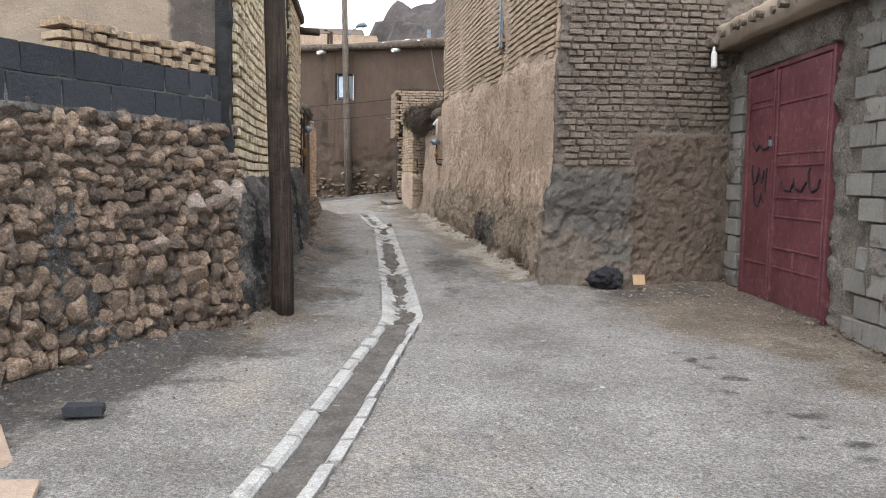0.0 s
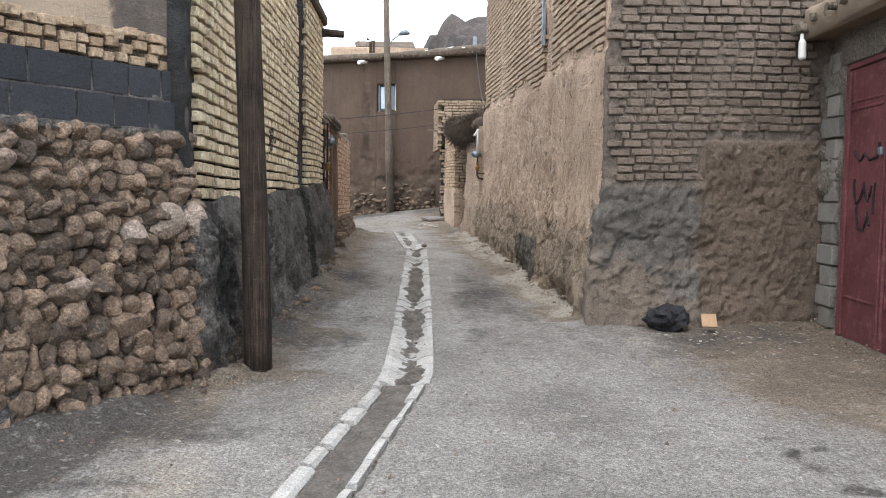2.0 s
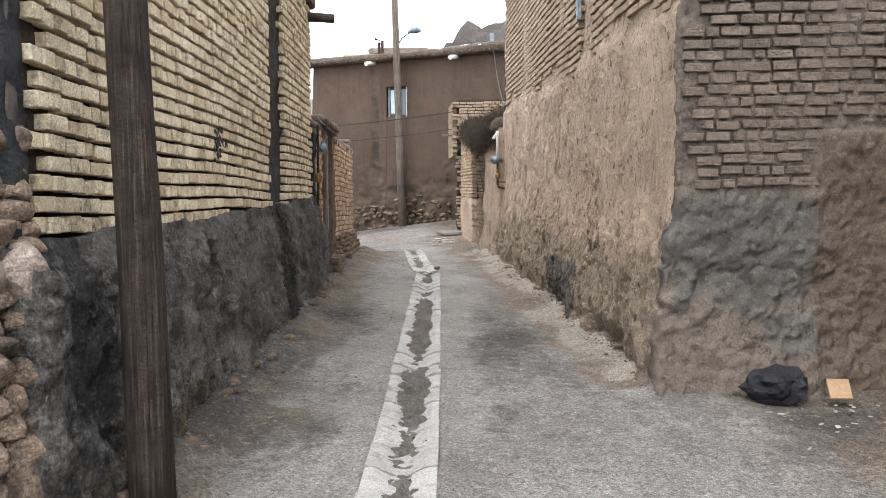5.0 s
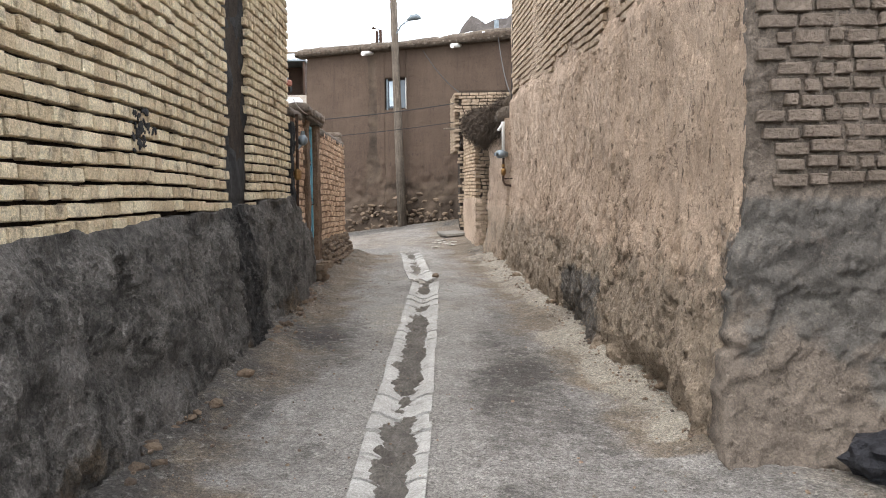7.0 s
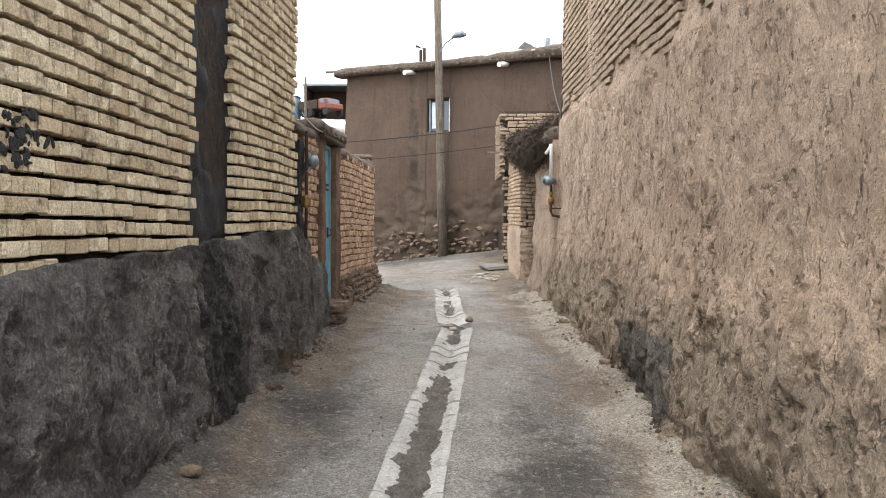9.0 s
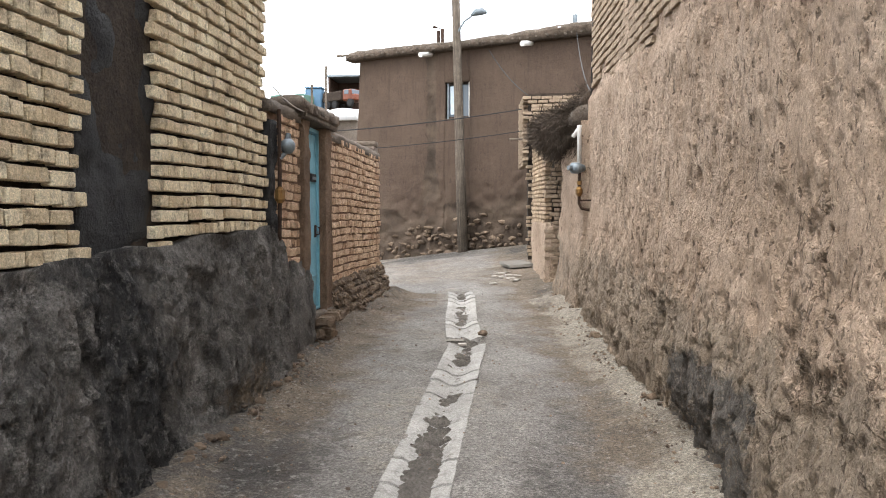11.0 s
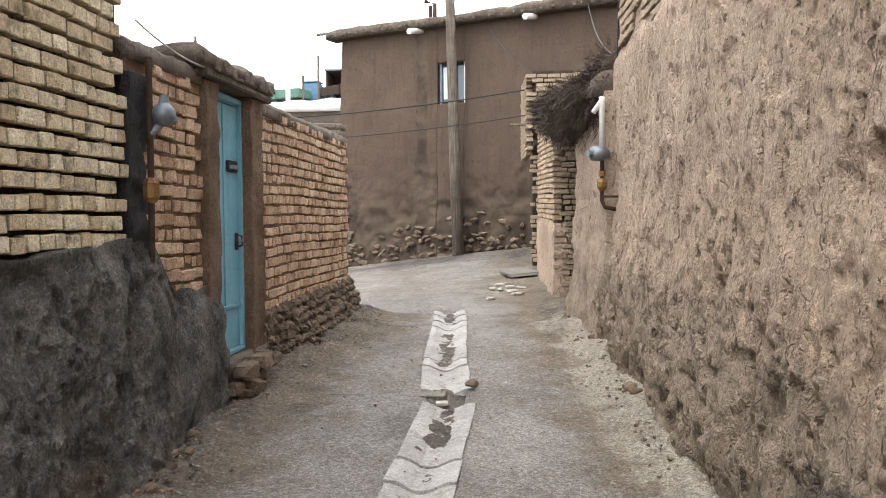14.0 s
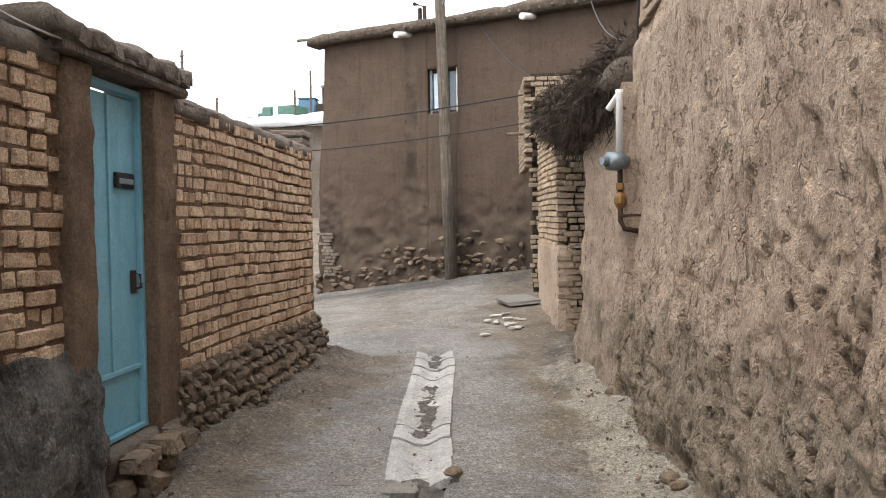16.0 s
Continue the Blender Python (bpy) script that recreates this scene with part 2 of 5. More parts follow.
CEMENT_DARK, CEMENT_LIGHT = (0.07, 0.064, 0.057), (0.165, 0.151, 0.133)
M = {
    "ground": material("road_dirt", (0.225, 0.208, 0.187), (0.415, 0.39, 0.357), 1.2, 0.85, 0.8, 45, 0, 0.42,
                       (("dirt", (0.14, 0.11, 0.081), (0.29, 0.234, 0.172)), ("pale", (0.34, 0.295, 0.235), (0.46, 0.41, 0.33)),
                        ("dark_tone", (0.07, 0.063, 0.056), (0.12, 0.108, 0.095))), stain=(0.45, (0.17, 0.155, 0.135)), soft_edge=0.24, aggregate=0.6),
    "mud": material("straw_mud_plaster", (0.41, 0.298, 0.212), (0.60, 0.453, 0.337), 1.6, 0.95, 0.5, 60, 0.3, 0.25,
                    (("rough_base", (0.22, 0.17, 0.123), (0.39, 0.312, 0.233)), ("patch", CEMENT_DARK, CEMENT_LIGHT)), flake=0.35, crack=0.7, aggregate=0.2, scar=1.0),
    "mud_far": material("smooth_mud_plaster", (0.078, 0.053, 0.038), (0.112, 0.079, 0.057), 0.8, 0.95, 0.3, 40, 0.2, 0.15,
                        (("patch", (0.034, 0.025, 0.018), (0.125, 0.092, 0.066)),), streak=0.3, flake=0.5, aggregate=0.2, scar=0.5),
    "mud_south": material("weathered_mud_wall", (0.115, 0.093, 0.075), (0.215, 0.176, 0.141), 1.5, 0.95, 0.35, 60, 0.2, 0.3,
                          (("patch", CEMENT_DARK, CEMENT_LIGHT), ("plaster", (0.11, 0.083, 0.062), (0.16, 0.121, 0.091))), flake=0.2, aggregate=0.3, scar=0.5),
    "plaster_pale": material("beige_plaster", (0.24, 0.19, 0.14), (0.33, 0.26, 0.19), 1.5, 0.95, 0.3, 50, 0, 0.15,
                             (("patch", (0.05, 0.045, 0.04), (0.12, 0.1, 0.085)),)),
    "cement": material("rough_dark_cement", (0.066, 0.061, 0.055), (0.32, 0.293, 0.262), 3.2, 0.9, 0.6, 45, 0.3, 0.35, (("earth", (0.12, 0.09, 0.062), (0.25, 0.19, 0.13)), ("tarred", (0.022, 0.021, 0.021), (0.075, 0.071, 0.067))), stain=(0.5, (0.23, 0.215, 0.195)), flake=0.5, aggregate=0.4),
    "tar": material("black_tar", (0.014, 0.014, 0.015), (0.04, 0.039, 0.038), 5, 0.7, 0.5, 60, 0, 0.3),
    "brick": material("yellow_brick", (0.56, 0.425, 0.262), (0.92, 0.80, 0.565), 3, 0.9, 0.45, 90, 0, 0.22, pieces=0.75, stain=(0.75, (0.07, 0.053, 0.042)), streak=0.1, aggregate=0.3),
    "brick_top": material("yellow_brick_rough", (0.36, 0.25, 0.16), (0.64, 0.49, 0.335), 3, 0.9, 0.5, 90, 0, 0.35, pieces=0.7, stain=(0.9, (0.1, 0.08, 0.06))),
    "brick_red": material("buff_brick", (0.48, 0.29, 0.18), (0.86, 0.63, 0.43), 3, 0.9, 0.5, 80, 0, 0.35, pieces=0.75, stain=(0.7, (0.15, 0.095, 0.062)), aggregate=0.3),
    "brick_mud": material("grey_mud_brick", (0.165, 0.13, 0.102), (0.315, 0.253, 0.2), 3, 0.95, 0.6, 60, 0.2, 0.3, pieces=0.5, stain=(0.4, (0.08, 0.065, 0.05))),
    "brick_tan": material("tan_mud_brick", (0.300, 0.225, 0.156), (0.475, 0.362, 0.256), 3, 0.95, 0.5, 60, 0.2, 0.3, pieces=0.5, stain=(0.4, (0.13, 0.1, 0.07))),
    "mortar_warm": material("clay_mortar", (0.16, 0.092, 0.056), (0.3, 0.185, 0.118), 5, 0.95, 0.7, 50, 0.3, 0.4),
    "mortar": material("brown_mortar", (0.03, 0.023, 0.018), (0.085, 0.063, 0.046), 5, 0.95, 0.7, 50, 0.3, 0.4),
    "mortar_stone": material("earth_mortar", (0.065, 0.05, 0.038), (0.21, 0.16, 0.118), 4, 0.95, 0.8, 50, 0.3, 0.5, (("cement", (0.06, 0.059, 0.058), (0.17, 0.165, 0.158)),), stain=(0.6, (0.16, 0.13, 0.1)), aggregate=0.7),
    "stone": material("field_stone", (0.08, 0.062, 0.05), (0.44, 0.315, 0.22), 4, 0.85, 0.6, 45, 0, 0.5, pieces=0.8, stain=(0.6, (0.10, 0.098, 0.098)), aggregate=0.45),
    "stone_dark": material("dark_field_stone", (0.095, 0.07, 0.05), (0.29, 0.21, 0.145), 4, 0.85, 0.5, 45, 0, 0.35, pieces=0.7, stain=(0.4, (0.06, 0.05, 0.045))),
    "block": material("dark_cement_block", (0.038, 0.041, 0.046), (0.075, 0.079, 0.086), 4, 0.9, 0.5, 110, 0, 0.35, pieces=0.6),
    "block_grey": material("grey_cement_block", (0.185, 0.172, 0.15), (0.345, 0.32, 0.28), 3, 0.9, 0.5, 90, 0, 0.3, pieces=0.6, stain=(0.4, (0.12, 0.1, 0.08))),
    "concrete": material("pale_drain_concrete", (0.31, 0.30, 0.275), (0.5, 0.485, 0.455), 4, 0.85, 0.35, 90, 0, 0.25, pieces=0.4, stain=(0.75, (0.2, 0.185, 0.165)), aggregate=0.3),
    "silt": material("drain_silt", (0.13, 0.115, 0.098), (0.28, 0.255, 0.225), 6, 0.95, 0.9, 60, 0, 0.5),
    "wood": material("weathered_dark_wood", (0.02, 0.014, 0.010), (0.062, 0.044, 0.032), 6, 0.85, 0.4, 60, 0, 0.2, split=0.8),
    "wood_grey": material("grey_timber", (0.10, 0.08, 0.062), (0.22, 0.18, 0.14), 6, 0.9, 0.4, 60, 0, 0.25, pieces=0.4, split=0.6),
    "straw": material("weathered_brushwood", (0.03, 0.022, 0.016), (0.2, 0.15, 0.11), 9, 0.95, 0.6, 120, 0, 0.4, pieces=0.4),
    "red": material("oxide_red_gate_paint", (0.078, 0.023, 0.026), (0.14, 0.048, 0.05), 2.5, 0.55, 0.1, 40, 0, 0.15, stain=(0.4, (0.28, 0.15, 0.14)), streak=0.2),
    "blue": material("faded_blue_door_paint", (0.135, 0.335, 0.42), (0.215, 0.435, 0.52), 2.5, 0.5, 0.08, 40, 0, 0.14, stain=(0.35, (0.12, 0.16, 0.17)), streak=0.2),
    "iron": material("rusty_iron", (0.03, 0.02, 0.016), (0.09, 0.05, 0.032), 10, 0.7, 0.3, 80, 0, 0.3, metal=0.3),
    "brass": material("old_brass", (0.16, 0.085, 0.03), (0.3, 0.17, 0.06), 12, 0.5, 0.2, 80, 0, 0.3, metal=0.6),
    "zinc": material("galvanised_metal", (0.13, 0.155, 0.17), (0.25, 0.285, 0.305), 12, 0.5, 0.1, 80, 0, 0.2, metal=0.5),
    "pipe": material("white_plastic_pipe", (0.6, 0.58, 0.54), (0.74, 0.72, 0.68), 8, 0.45, 0.05, 60, 0, 0.12),
    "cable": material("black_cable", (0.012, 0.012, 0.012), (0.022, 0.022, 0.022), 9, 0.6, 0.05, 60),
    "ink": material("black_spray_paint", (0.012, 0.01, 0.012), (0.03, 0.02, 0.022), 9, 0.7, 0.05, 60),
    "sheet": material("white_roof_sheet", (0.66, 0.68, 0.7), (0.84, 0.85, 0.86), 2, 0.5, 0.3, 12, 0, 0.08),
    "rock": material("dark_rock", (0.035, 0.03, 0.028), (0.11, 0.095, 0.085), 0.12, 0.95, 0.6, 3, 0, 0.4),
    "card": material("brown_cardboard", (0.3, 0.19, 0.11), (0.42, 0.28, 0.17), 6, 0.85, 0.1, 60),
    "bag": material("black_plastic_bag", (0.015, 0.015, 0.018), (0.035, 0.035, 0.04), 6, 0.5, 0.5, 30),
    "orange": material("orange_truck_paint", (0.13, 0.04, 0.022), (0.17, 0.055, 0.03), 2, 0.45, 0.05, 30),
    "tank": material("blue_painted_metal", (0.07, 0.14, 0.22), (0.10, 0.19, 0.28), 2, 0.5, 0.05, 30),
    "green": material("green_painted_metal", (0.06, 0.13, 0.10), (0.11, 0.2, 0.16), 2, 0.6, 0.05, 30),
    "rubber": material("black_rubber", (0.015, 0.015, 0.015), (0.03, 0.03, 0.03), 6, 0.8, 0.1, 60),
    "paper": material("litter_paper", (0.26, 0.22, 0.17), (0.6, 0.57, 0.52), 9, 0.8, 0.1, 60, pieces=0.5),
    "slate": material("broken_slab", (0.3, 0.22, 0.16), (0.42, 0.32, 0.24), 5, 0.85, 0.3, 60),
}
M["stone_pale"] = material("pale_field_stone", (0.27, 0.2, 0.15), (0.52, 0.43, 0.36), 4, 0.85, 0.6, 45, 0, 0.4, pieces=0.5, stain=(0.5, (0.2, 0.15, 0.12)), aggregate=0.4)
M["mud_gate"] = material("pale_rubble_mud", (0.19, 0.16, 0.128), (0.40, 0.345, 0.28), 3, 0.95, 0.6, 60, 0.4, 0.4, flake=0.6, aggregate=0.4)
M["jamb_mud"] = material("brown_mud_jamb", (0.14, 0.088, 0.055), (0.30, 0.2, 0.132), 3, 0.95, 0.5, 60, 0.2, 0.3, flake=0.4, aggregate=0.2)
glass = bpy.data.materials.new("window_glass")
glass.use_nodes = True
gb = glass.node_tree.nodes["Principled BSDF"]
gb.inputs["Base Color"].default_value, gb.inputs["Roughness"].default_value = (0.08, 0.1, 0.12, 1), 0.06
M["glass"] = glass
M["curtain"] = material("pale_blue_curtain", (0.45, 0.55, 0.62), (0.62, 0.7, 0.76), 5, 0.8, 0.2, 30)


# ---- mesh helpers ----
def mesh_object(name, verts, faces, mat, parent=None, smooth_shade=False, attrs=None):
    me = bpy.data.meshes.new(name)
    me.from_pydata([tuple(map(float, v)) for v in verts], [], [tuple(map(int, f)) for f in faces])
    me.materials.append(mat)
    if smooth_shade:
        me.polygons.foreach_set("use_smooth", [True] * len(me.polygons))
    for key, vals in (attrs or {}).items():
        me.attributes.new(key, "FLOAT", "POINT").data.foreach_set("value", np.asarray(vals, np.float32).ravel())
    ob = new(name, me)
    ob.parent = parent
    return ob


def part(name, bm, mat, parent, label="", smooth_shade=False):
    me = bpy.data.meshes.new(name)
    bm.to_mesh(me)
    bm.free()
    me.materials.append(mat)
    if smooth_shade:
        me.polygons.foreach_set("use_smooth", [True] * len(me.polygons))
    ob = new(name, me)
    ob.parent = parent
    return tagged(ob, label)


def thing(name, label, category, at=(0, 0, 0), group="", kind=""):
    return tagged(new(name), label, category, group, kind) if at == (0, 0, 0) else placed(tagged(new(name), label, category, group, kind), at)


def placed(ob, at):
    ob.location = at
    return ob


def box_bm(size, m=None, bevel=0.0, jit=0.0, seed=0, bm=None):
    own = bmesh.new()
    bmesh.ops.create_cube(own, size=1)
    bmesh.ops.scale(own, vec=size, verts=own.verts)
    if bevel:
        bmesh.ops.bevel(own, geom=own.edges[:], offset=bevel, segments=1, affect="EDGES")
    r = random.Random(seed)
    for v in own.verts:
        v.co += Vector((r.uniform(-jit, jit), r.uniform(-jit, jit), r.uniform(-jit, jit)))
    if m:
        bmesh.ops.transform(own, matrix=m, verts=own.verts)
    if bm is None:
        return own
    tmp = bpy.data.meshes.new("tmp")
    own.to_mesh(tmp)
    own.free()
    bm.from_mesh(tmp)
    bpy.data.meshes.remove(tmp)
    return bm


def tube_bm(points, radii, sides=10, wobble=0.0, seed=0):
    """A tube through points, closed at both ends."""
    bm = bmesh.new()
    r = random.Random(seed)
    pts = [Vector(p) for p in points]
    rings = []
    for i, p in enumerate(pts):
        d = (pts[min(i + 1, len(pts) - 1)] - pts[max(i - 1, 0)]).normalized()
        a = d.orthogonal().normalized() if abs(d.z) < 0.9 else (Vector((1, 0, 0)) - d * d.x).normalized()
        b = d.cross(a)
        rad = radii[i] if isinstance(radii, (list, tuple)) else radii
        rings.append([bm.verts.new(p + (a * math.cos(k / sides * math.tau) + b * math.sin(k / sides * math.tau)) * rad * (1 + r.uniform(-wobble, wobble))) for k in range(sides)])
    for u, v in zip(rings, rings[1:]):
        for k in range(sides):
            bm.faces.new((u[k], u[(k + 1) % sides], v[(k + 1) % sides], v[k]))
    bm.faces.new(rings[0][::-1])
    bm.faces.new(rings[-1])
    return bm


def stone_mesh(name, seed, mat, sub=2, angular=0.25):
    bm = bmesh.new()
    bmesh.ops.create_icosphere(bm, subdivisions=sub, radius=0.5)
    r = random.Random(seed)
    cuts = [Vector((r.gauss(0, 1), r.gauss(0, 1), r.gauss(0, 1))).normalized() for _ in range(8)]
    for v in bm.verts:
        for c in cuts:
            d = v.co.dot(c)
            lim = 0.285 + 0.015 * (hash(round(c.x * 1000)) % 10)
            if d > lim:
                v.co -= c * (d - lim)
        shift = Vector((seed * 3.1, 0, 0))
        v.co *= 1 + angular * (0.55 * noise.noise(v.co * 3 + shift) + 0.16 * noise.noise(v.co * 8 + shift))
    me = bpy.data.meshes.new(name)
    bm.to_mesh(me)
    bm.free()
    me.materials.append(mat)
    me.polygons.foreach_set("use_smooth", [True] * len(me.polygons))
    me.set_sharp_from_angle(angle=radians(38))
    return me


def brick_mesh(name, seed, mat, jit=0.05):
    bm = box_bm((1, 1, 1), bevel=0.07, jit=0.0)
    for v in bm.verts:
        q = v.co * 2.2 + Vector((seed * 5.7, seed * 1.3, 0))
        v.co += Vector((noise.noise(q), noise.noise(q + Vector((9, 0, 0))), noise.noise(q + Vector((0, 9, 0))))) * jit
    me = bpy.data.meshes.new(name)
    bm.to_mesh(me)
    bm.free()
    me.materials.append(mat)
    return me


def lay(name, meshes, items, parent, near, rest_name):
    """items: (centre, (sx, sy, sz), yaw, roll) ; those for which near() holds become parts, the others one joined part."""
    r = random.Random(len(items))
    picked = [it for it in items if near(it[0])][:300]
    ids = {id(it) for it in picked}
    for it in picked:
        ob = new(name, r.choice(meshes))
        ob.parent = parent
        c, s, rz, rr = it
        ob.matrix_basis = Matrix.LocRotScale(c, Euler((rr, 0, rz)), s)
    verts, faces, at = [], [], 0
    base = []
    for me in meshes:
        base.append((np.array([v.co[:] for v in me.vertices]), [tuple(p.vertices) for p in me.polygons]))
    for it in items:
        if id(it) in ids:
            continue
        c, s, rz, rr = it
        v, f = r.choice(base)
        m = np.array(Matrix.LocRotScale(c, Euler((rr, 0, rz)), s))
        verts.append(v @ m[:3, :3].T + m[:3, 3])
        faces += [tuple(i + at for i in q) for q in f]
        at += len(v)
    if verts:
        ob = mesh_object(rest_name, np.concatenate(verts), faces, meshes[0].materials[0], parent, meshes[0].polygons[0].use_smooth)
        tagged(ob, kind="stuff")


def slab(name, surf, us, vs, thick, mat, parent=None, attrs=None, smooth_shade=True, even=True):
    """A solid wall. surf(U, V) gives points (..., 3) of its face; thick: the way to its back, a vector."""
    U, V = np.meshgrid(us, vs, indexing="ij")
    P = surf(U, V)
    nu, nv = U.shape
    idx = np.arange(nu * nv).reshape(nu, nv)
    faces = np.stack([idx[:-1, :-1], idx[1:, :-1], idx[1:, 1:], idx[:-1, 1:]], -1).reshape(-1, 4).tolist()
    ring = np.concatenate([idx[:, 0], idx[-1, 1:], idx[-2::-1, -1], idx[0, -2:0:-1]])
    flat = P.reshape(-1, 3)
    back = flat[ring].copy()
    t = np.array(thick, float)
    n0 = len(flat)
    axis = int(np.argmax(np.abs(t)))
    level = (flat[:, axis].max() if t[axis] > 0 else flat[:, axis].min()) + t[axis]
    if even:
        back[:, axis] = level
    else:
        back += t
    k = len(ring)
    for i in range(k):
        j = (i + 1) % k
        faces.append([ring[j], ring[i], n0 + i, n0 + j])
    faces.append(list(range(n0, n0 + k))[::-1])
    verts = np.concatenate([flat, back])
    at = {}
    for key, fn in (attrs or {}).items():
        val = np.asarray(fn(P), float).ravel()
        at[key] = np.concatenate([val, val[ring]])
    ob = mesh_object(name, verts, faces, mat, parent, smooth_shade, at)
    bm = bmesh.new()
    bm.from_mesh(ob.data)
    bmesh.ops.recalc_face_normals(bm, faces=bm.faces)
    bm.to_mesh(ob.data)
    bm.free()
    return ob


def steps(a, b, d):
    return np.linspace(a, b, max(2, int(round(abs(b - a) / d)) + 1))


# ---- ground ----
def drain_x(y):
    return np.interp(y, [2.0, 3.45, 4.0, 5.65, 7.2, 9.1, 13.4, 16.3, 16.5, 17.5, 19.7, 21.3], [-0.85, -0.34, -0.22, 0.12, 0.42, 0.46, 0.5, 0.52, 0.48, 0.37, 0.22, 0.05])


def left_base(y):
    return np.interp(y, [0, 2.85, 6.95, 7.4, 14.3, 15.2, 16.4, 20.2, 20.3], [-5.4, -3.6, -0.97, -0.86, -0.9, -0.98, -1.03, -0.86, -4.0])


def right_base(y):
    return np.interp(y, [0, 6.7, 9.2, 9.3, 14.4, 18.3, 20.0, 21.8, 26], [3.5, 4.25, 4.52, 2.3, 2.04, 1.74, 1.6, 1.5, 1.2])


def ground_z(x, y):
    x, y = np.asarray(x, float), np.asarray(y, float)
    z = 0.031 * np.clip(y, -60, 30)
    z = z + smooth(21, 29, y) * np.clip(x + 0.6, -4, 5) * 0.145
    z = z + smooth(33, 62, y) * 8.2 + smooth(66, 112, y) * 6.9
    return z


gx = np.unique(np.concatenate([-np.geomspace(3, 1500, 26)[::-1] - 1, steps(-4, 5.2, 0.045), np.geomspace(5.4, 1500, 26)]))
gy = np.unique(np.concatenate([-np.geomspace(0.4, 1500, 26)[::-1] + 1.2, steps(1.2, 22, 0.045), steps(22.1, 34, 0.15), np.geomspace(34.5, 1500, 40)]))
GX, GY = np.meshgrid(gx, gy, indexing="ij")
P2 = np.stack([GX, GY, GX * 0], -1)
GZ = ground_z(GX, GY)
local = ((np.abs(GX) < 6) & (GY > 0) & (GY < 34)).astype(float)
side = np.minimum(GX - left_base(GY), right_base(GY) - GX)
GZ = GZ + local * (0.018 * fbm(P2, 1.3, 3) + 0.006 * fbm(P2, 9, 2))
GZ = GZ + local * 0.07 * (1 - 0.8 * smooth(3.4, 3.9, GX)) * smooth(0.45, 0.0, side) * (1 + 0.6 * fbm(P2, 3.1, 3)) * (GY < 21)
GZ = GZ + local * 0.012 * smooth(0.6, 0.1, side) * fbm(P2, 16, 2)
off = np.abs(GX - drain_x(GY))
in_drain = smooth(3.0, 3.2, GY) * smooth(20.5, 20.3, GY)
GZ = GZ - in_drain * 0.085 * smooth(0.175, 0.135, off)
dirt = local * (smooth(1.0, 0.1, side + 0.25 * fbm(P2, 2.2, 4)) * 0.95 + 0.35 * smooth(-0.9, -1.6, GX) * smooth(7.0, 5.9, GY) + 0.25 * smooth(1.5, 3.2, GX) * (GY < 9.3) + 0.62 * smooth(2.3, 3.4, GX) * (GY < 10) * smooth(5.2, 6.8, GY)) + (1 - local) * 0.8 + local * (0.22 * smooth(9, 16, GY) + 0.25 * smooth(19, 22, GY) + 0.16 * fbm(P2, 0.9, 3))
pale = local * smooth(0.6, 0.1, right_base(GY) - GX + 0.2 * fbm(P2, 2.4, 4)) * (GY > 9.5) * (GY < 20) * 0.95 * (1 + 0.5 * fbm(P2, 1.1, 2))
pale = pale + local * 0.6 * np.exp(-((GX + 0.75) / 0.35) ** 2 - ((GY - 5.1) / 0.8) ** 2)
# Darker tone along the left wall foot, towards the far end and in patches.
dark_tone = local * (0.55 * np.exp(-((GX + 1.5) / 2.0) ** 2 - ((GY - 27.6) / 0.8) ** 2) + 0.32 * smooth(0.4, 0.0, side) * (GX < 1) + 0.3 * smooth(24, 26.5, GY) + 0.42 * smooth(6.5, 8.5, GY) * smooth(0.3, 0.6, off) * smooth(15, 12, GY) * (1 + 0.7 * fbm(P2 * [1, 0.5, 1], 1.2, 4)) * smooth(0.3, 0.8, right_base(GY) - GX) + 0.3 * np.exp(-((GX - 3.4) / 0.9) ** 2 - ((GY - 8.6) / 0.5) ** 2))
dark_tone = dark_tone + local * (0.26 * smooth(0.0, 1.2, fbm(P2 * [1, 0.45, 1], 2.1, 5)) * smooth(6, 9, GY) + 0.22 * smooth(0.1, 1.0, fbm(P2 * [1, 0.5, 1], 2.3, 5)) + 1.0 * smooth(1.5, 0.3, side + 0.3 * fbm(P2, 2.7, 4)) * (GX < 0) * smooth(7.0, 5.9, GY))
pale = pale + local * 0.4 * smooth(0.1, 1.0, fbm((P2 + 50) * [1, 0.6, 1], 1.3, 5))
spots = random.Random(31)
for k in range(16):
    t = spots.random()
    sx, sy = 2.45 + 0.25 * t + spots.gauss(0, 0.09), 5.9 - 2.4 * t
    dark_tone = dark_tone + 0.75 * np.exp(-((GX - sx) / spots.uniform(0.05, 0.1)) ** 2 - ((GY - sy) / spots.uniform(0.04, 0.08)) ** 2)
ni, nj = GX.shape
gid = np.arange(ni * nj).reshape(ni, nj)
gfaces = np.stack([gid[:-1, :-1], gid[1:, :-1], gid[1:, 1:], gid[:-1, 1:]], -1).reshape(-1, 4).tolist()
ground = mesh_object("ground", np.stack([GX, GY, GZ], -1).reshape(-1, 3), gfaces, M["ground"], None, True, {"dirt": dirt, "pale": pale, "dark_tone": dark_tone})
tagged(ground, "worn grey concrete lane with brown dirt along the walls", "ground", kind="structure")


# ---- left side: stone garden wall ----
STONE_A, STONE_B = Vector((-0.97, 6.95, 0)), Vector((-4.9, 0.8, 0))
SDIR = (STONE_B - STONE_A).normalized()
SNOR = Vector((-SDIR.y, SDIR.x, 0))
if SNOR.x < 0:
    SNOR = -SNOR
SLEN = (STONE_B - STONE_A).length


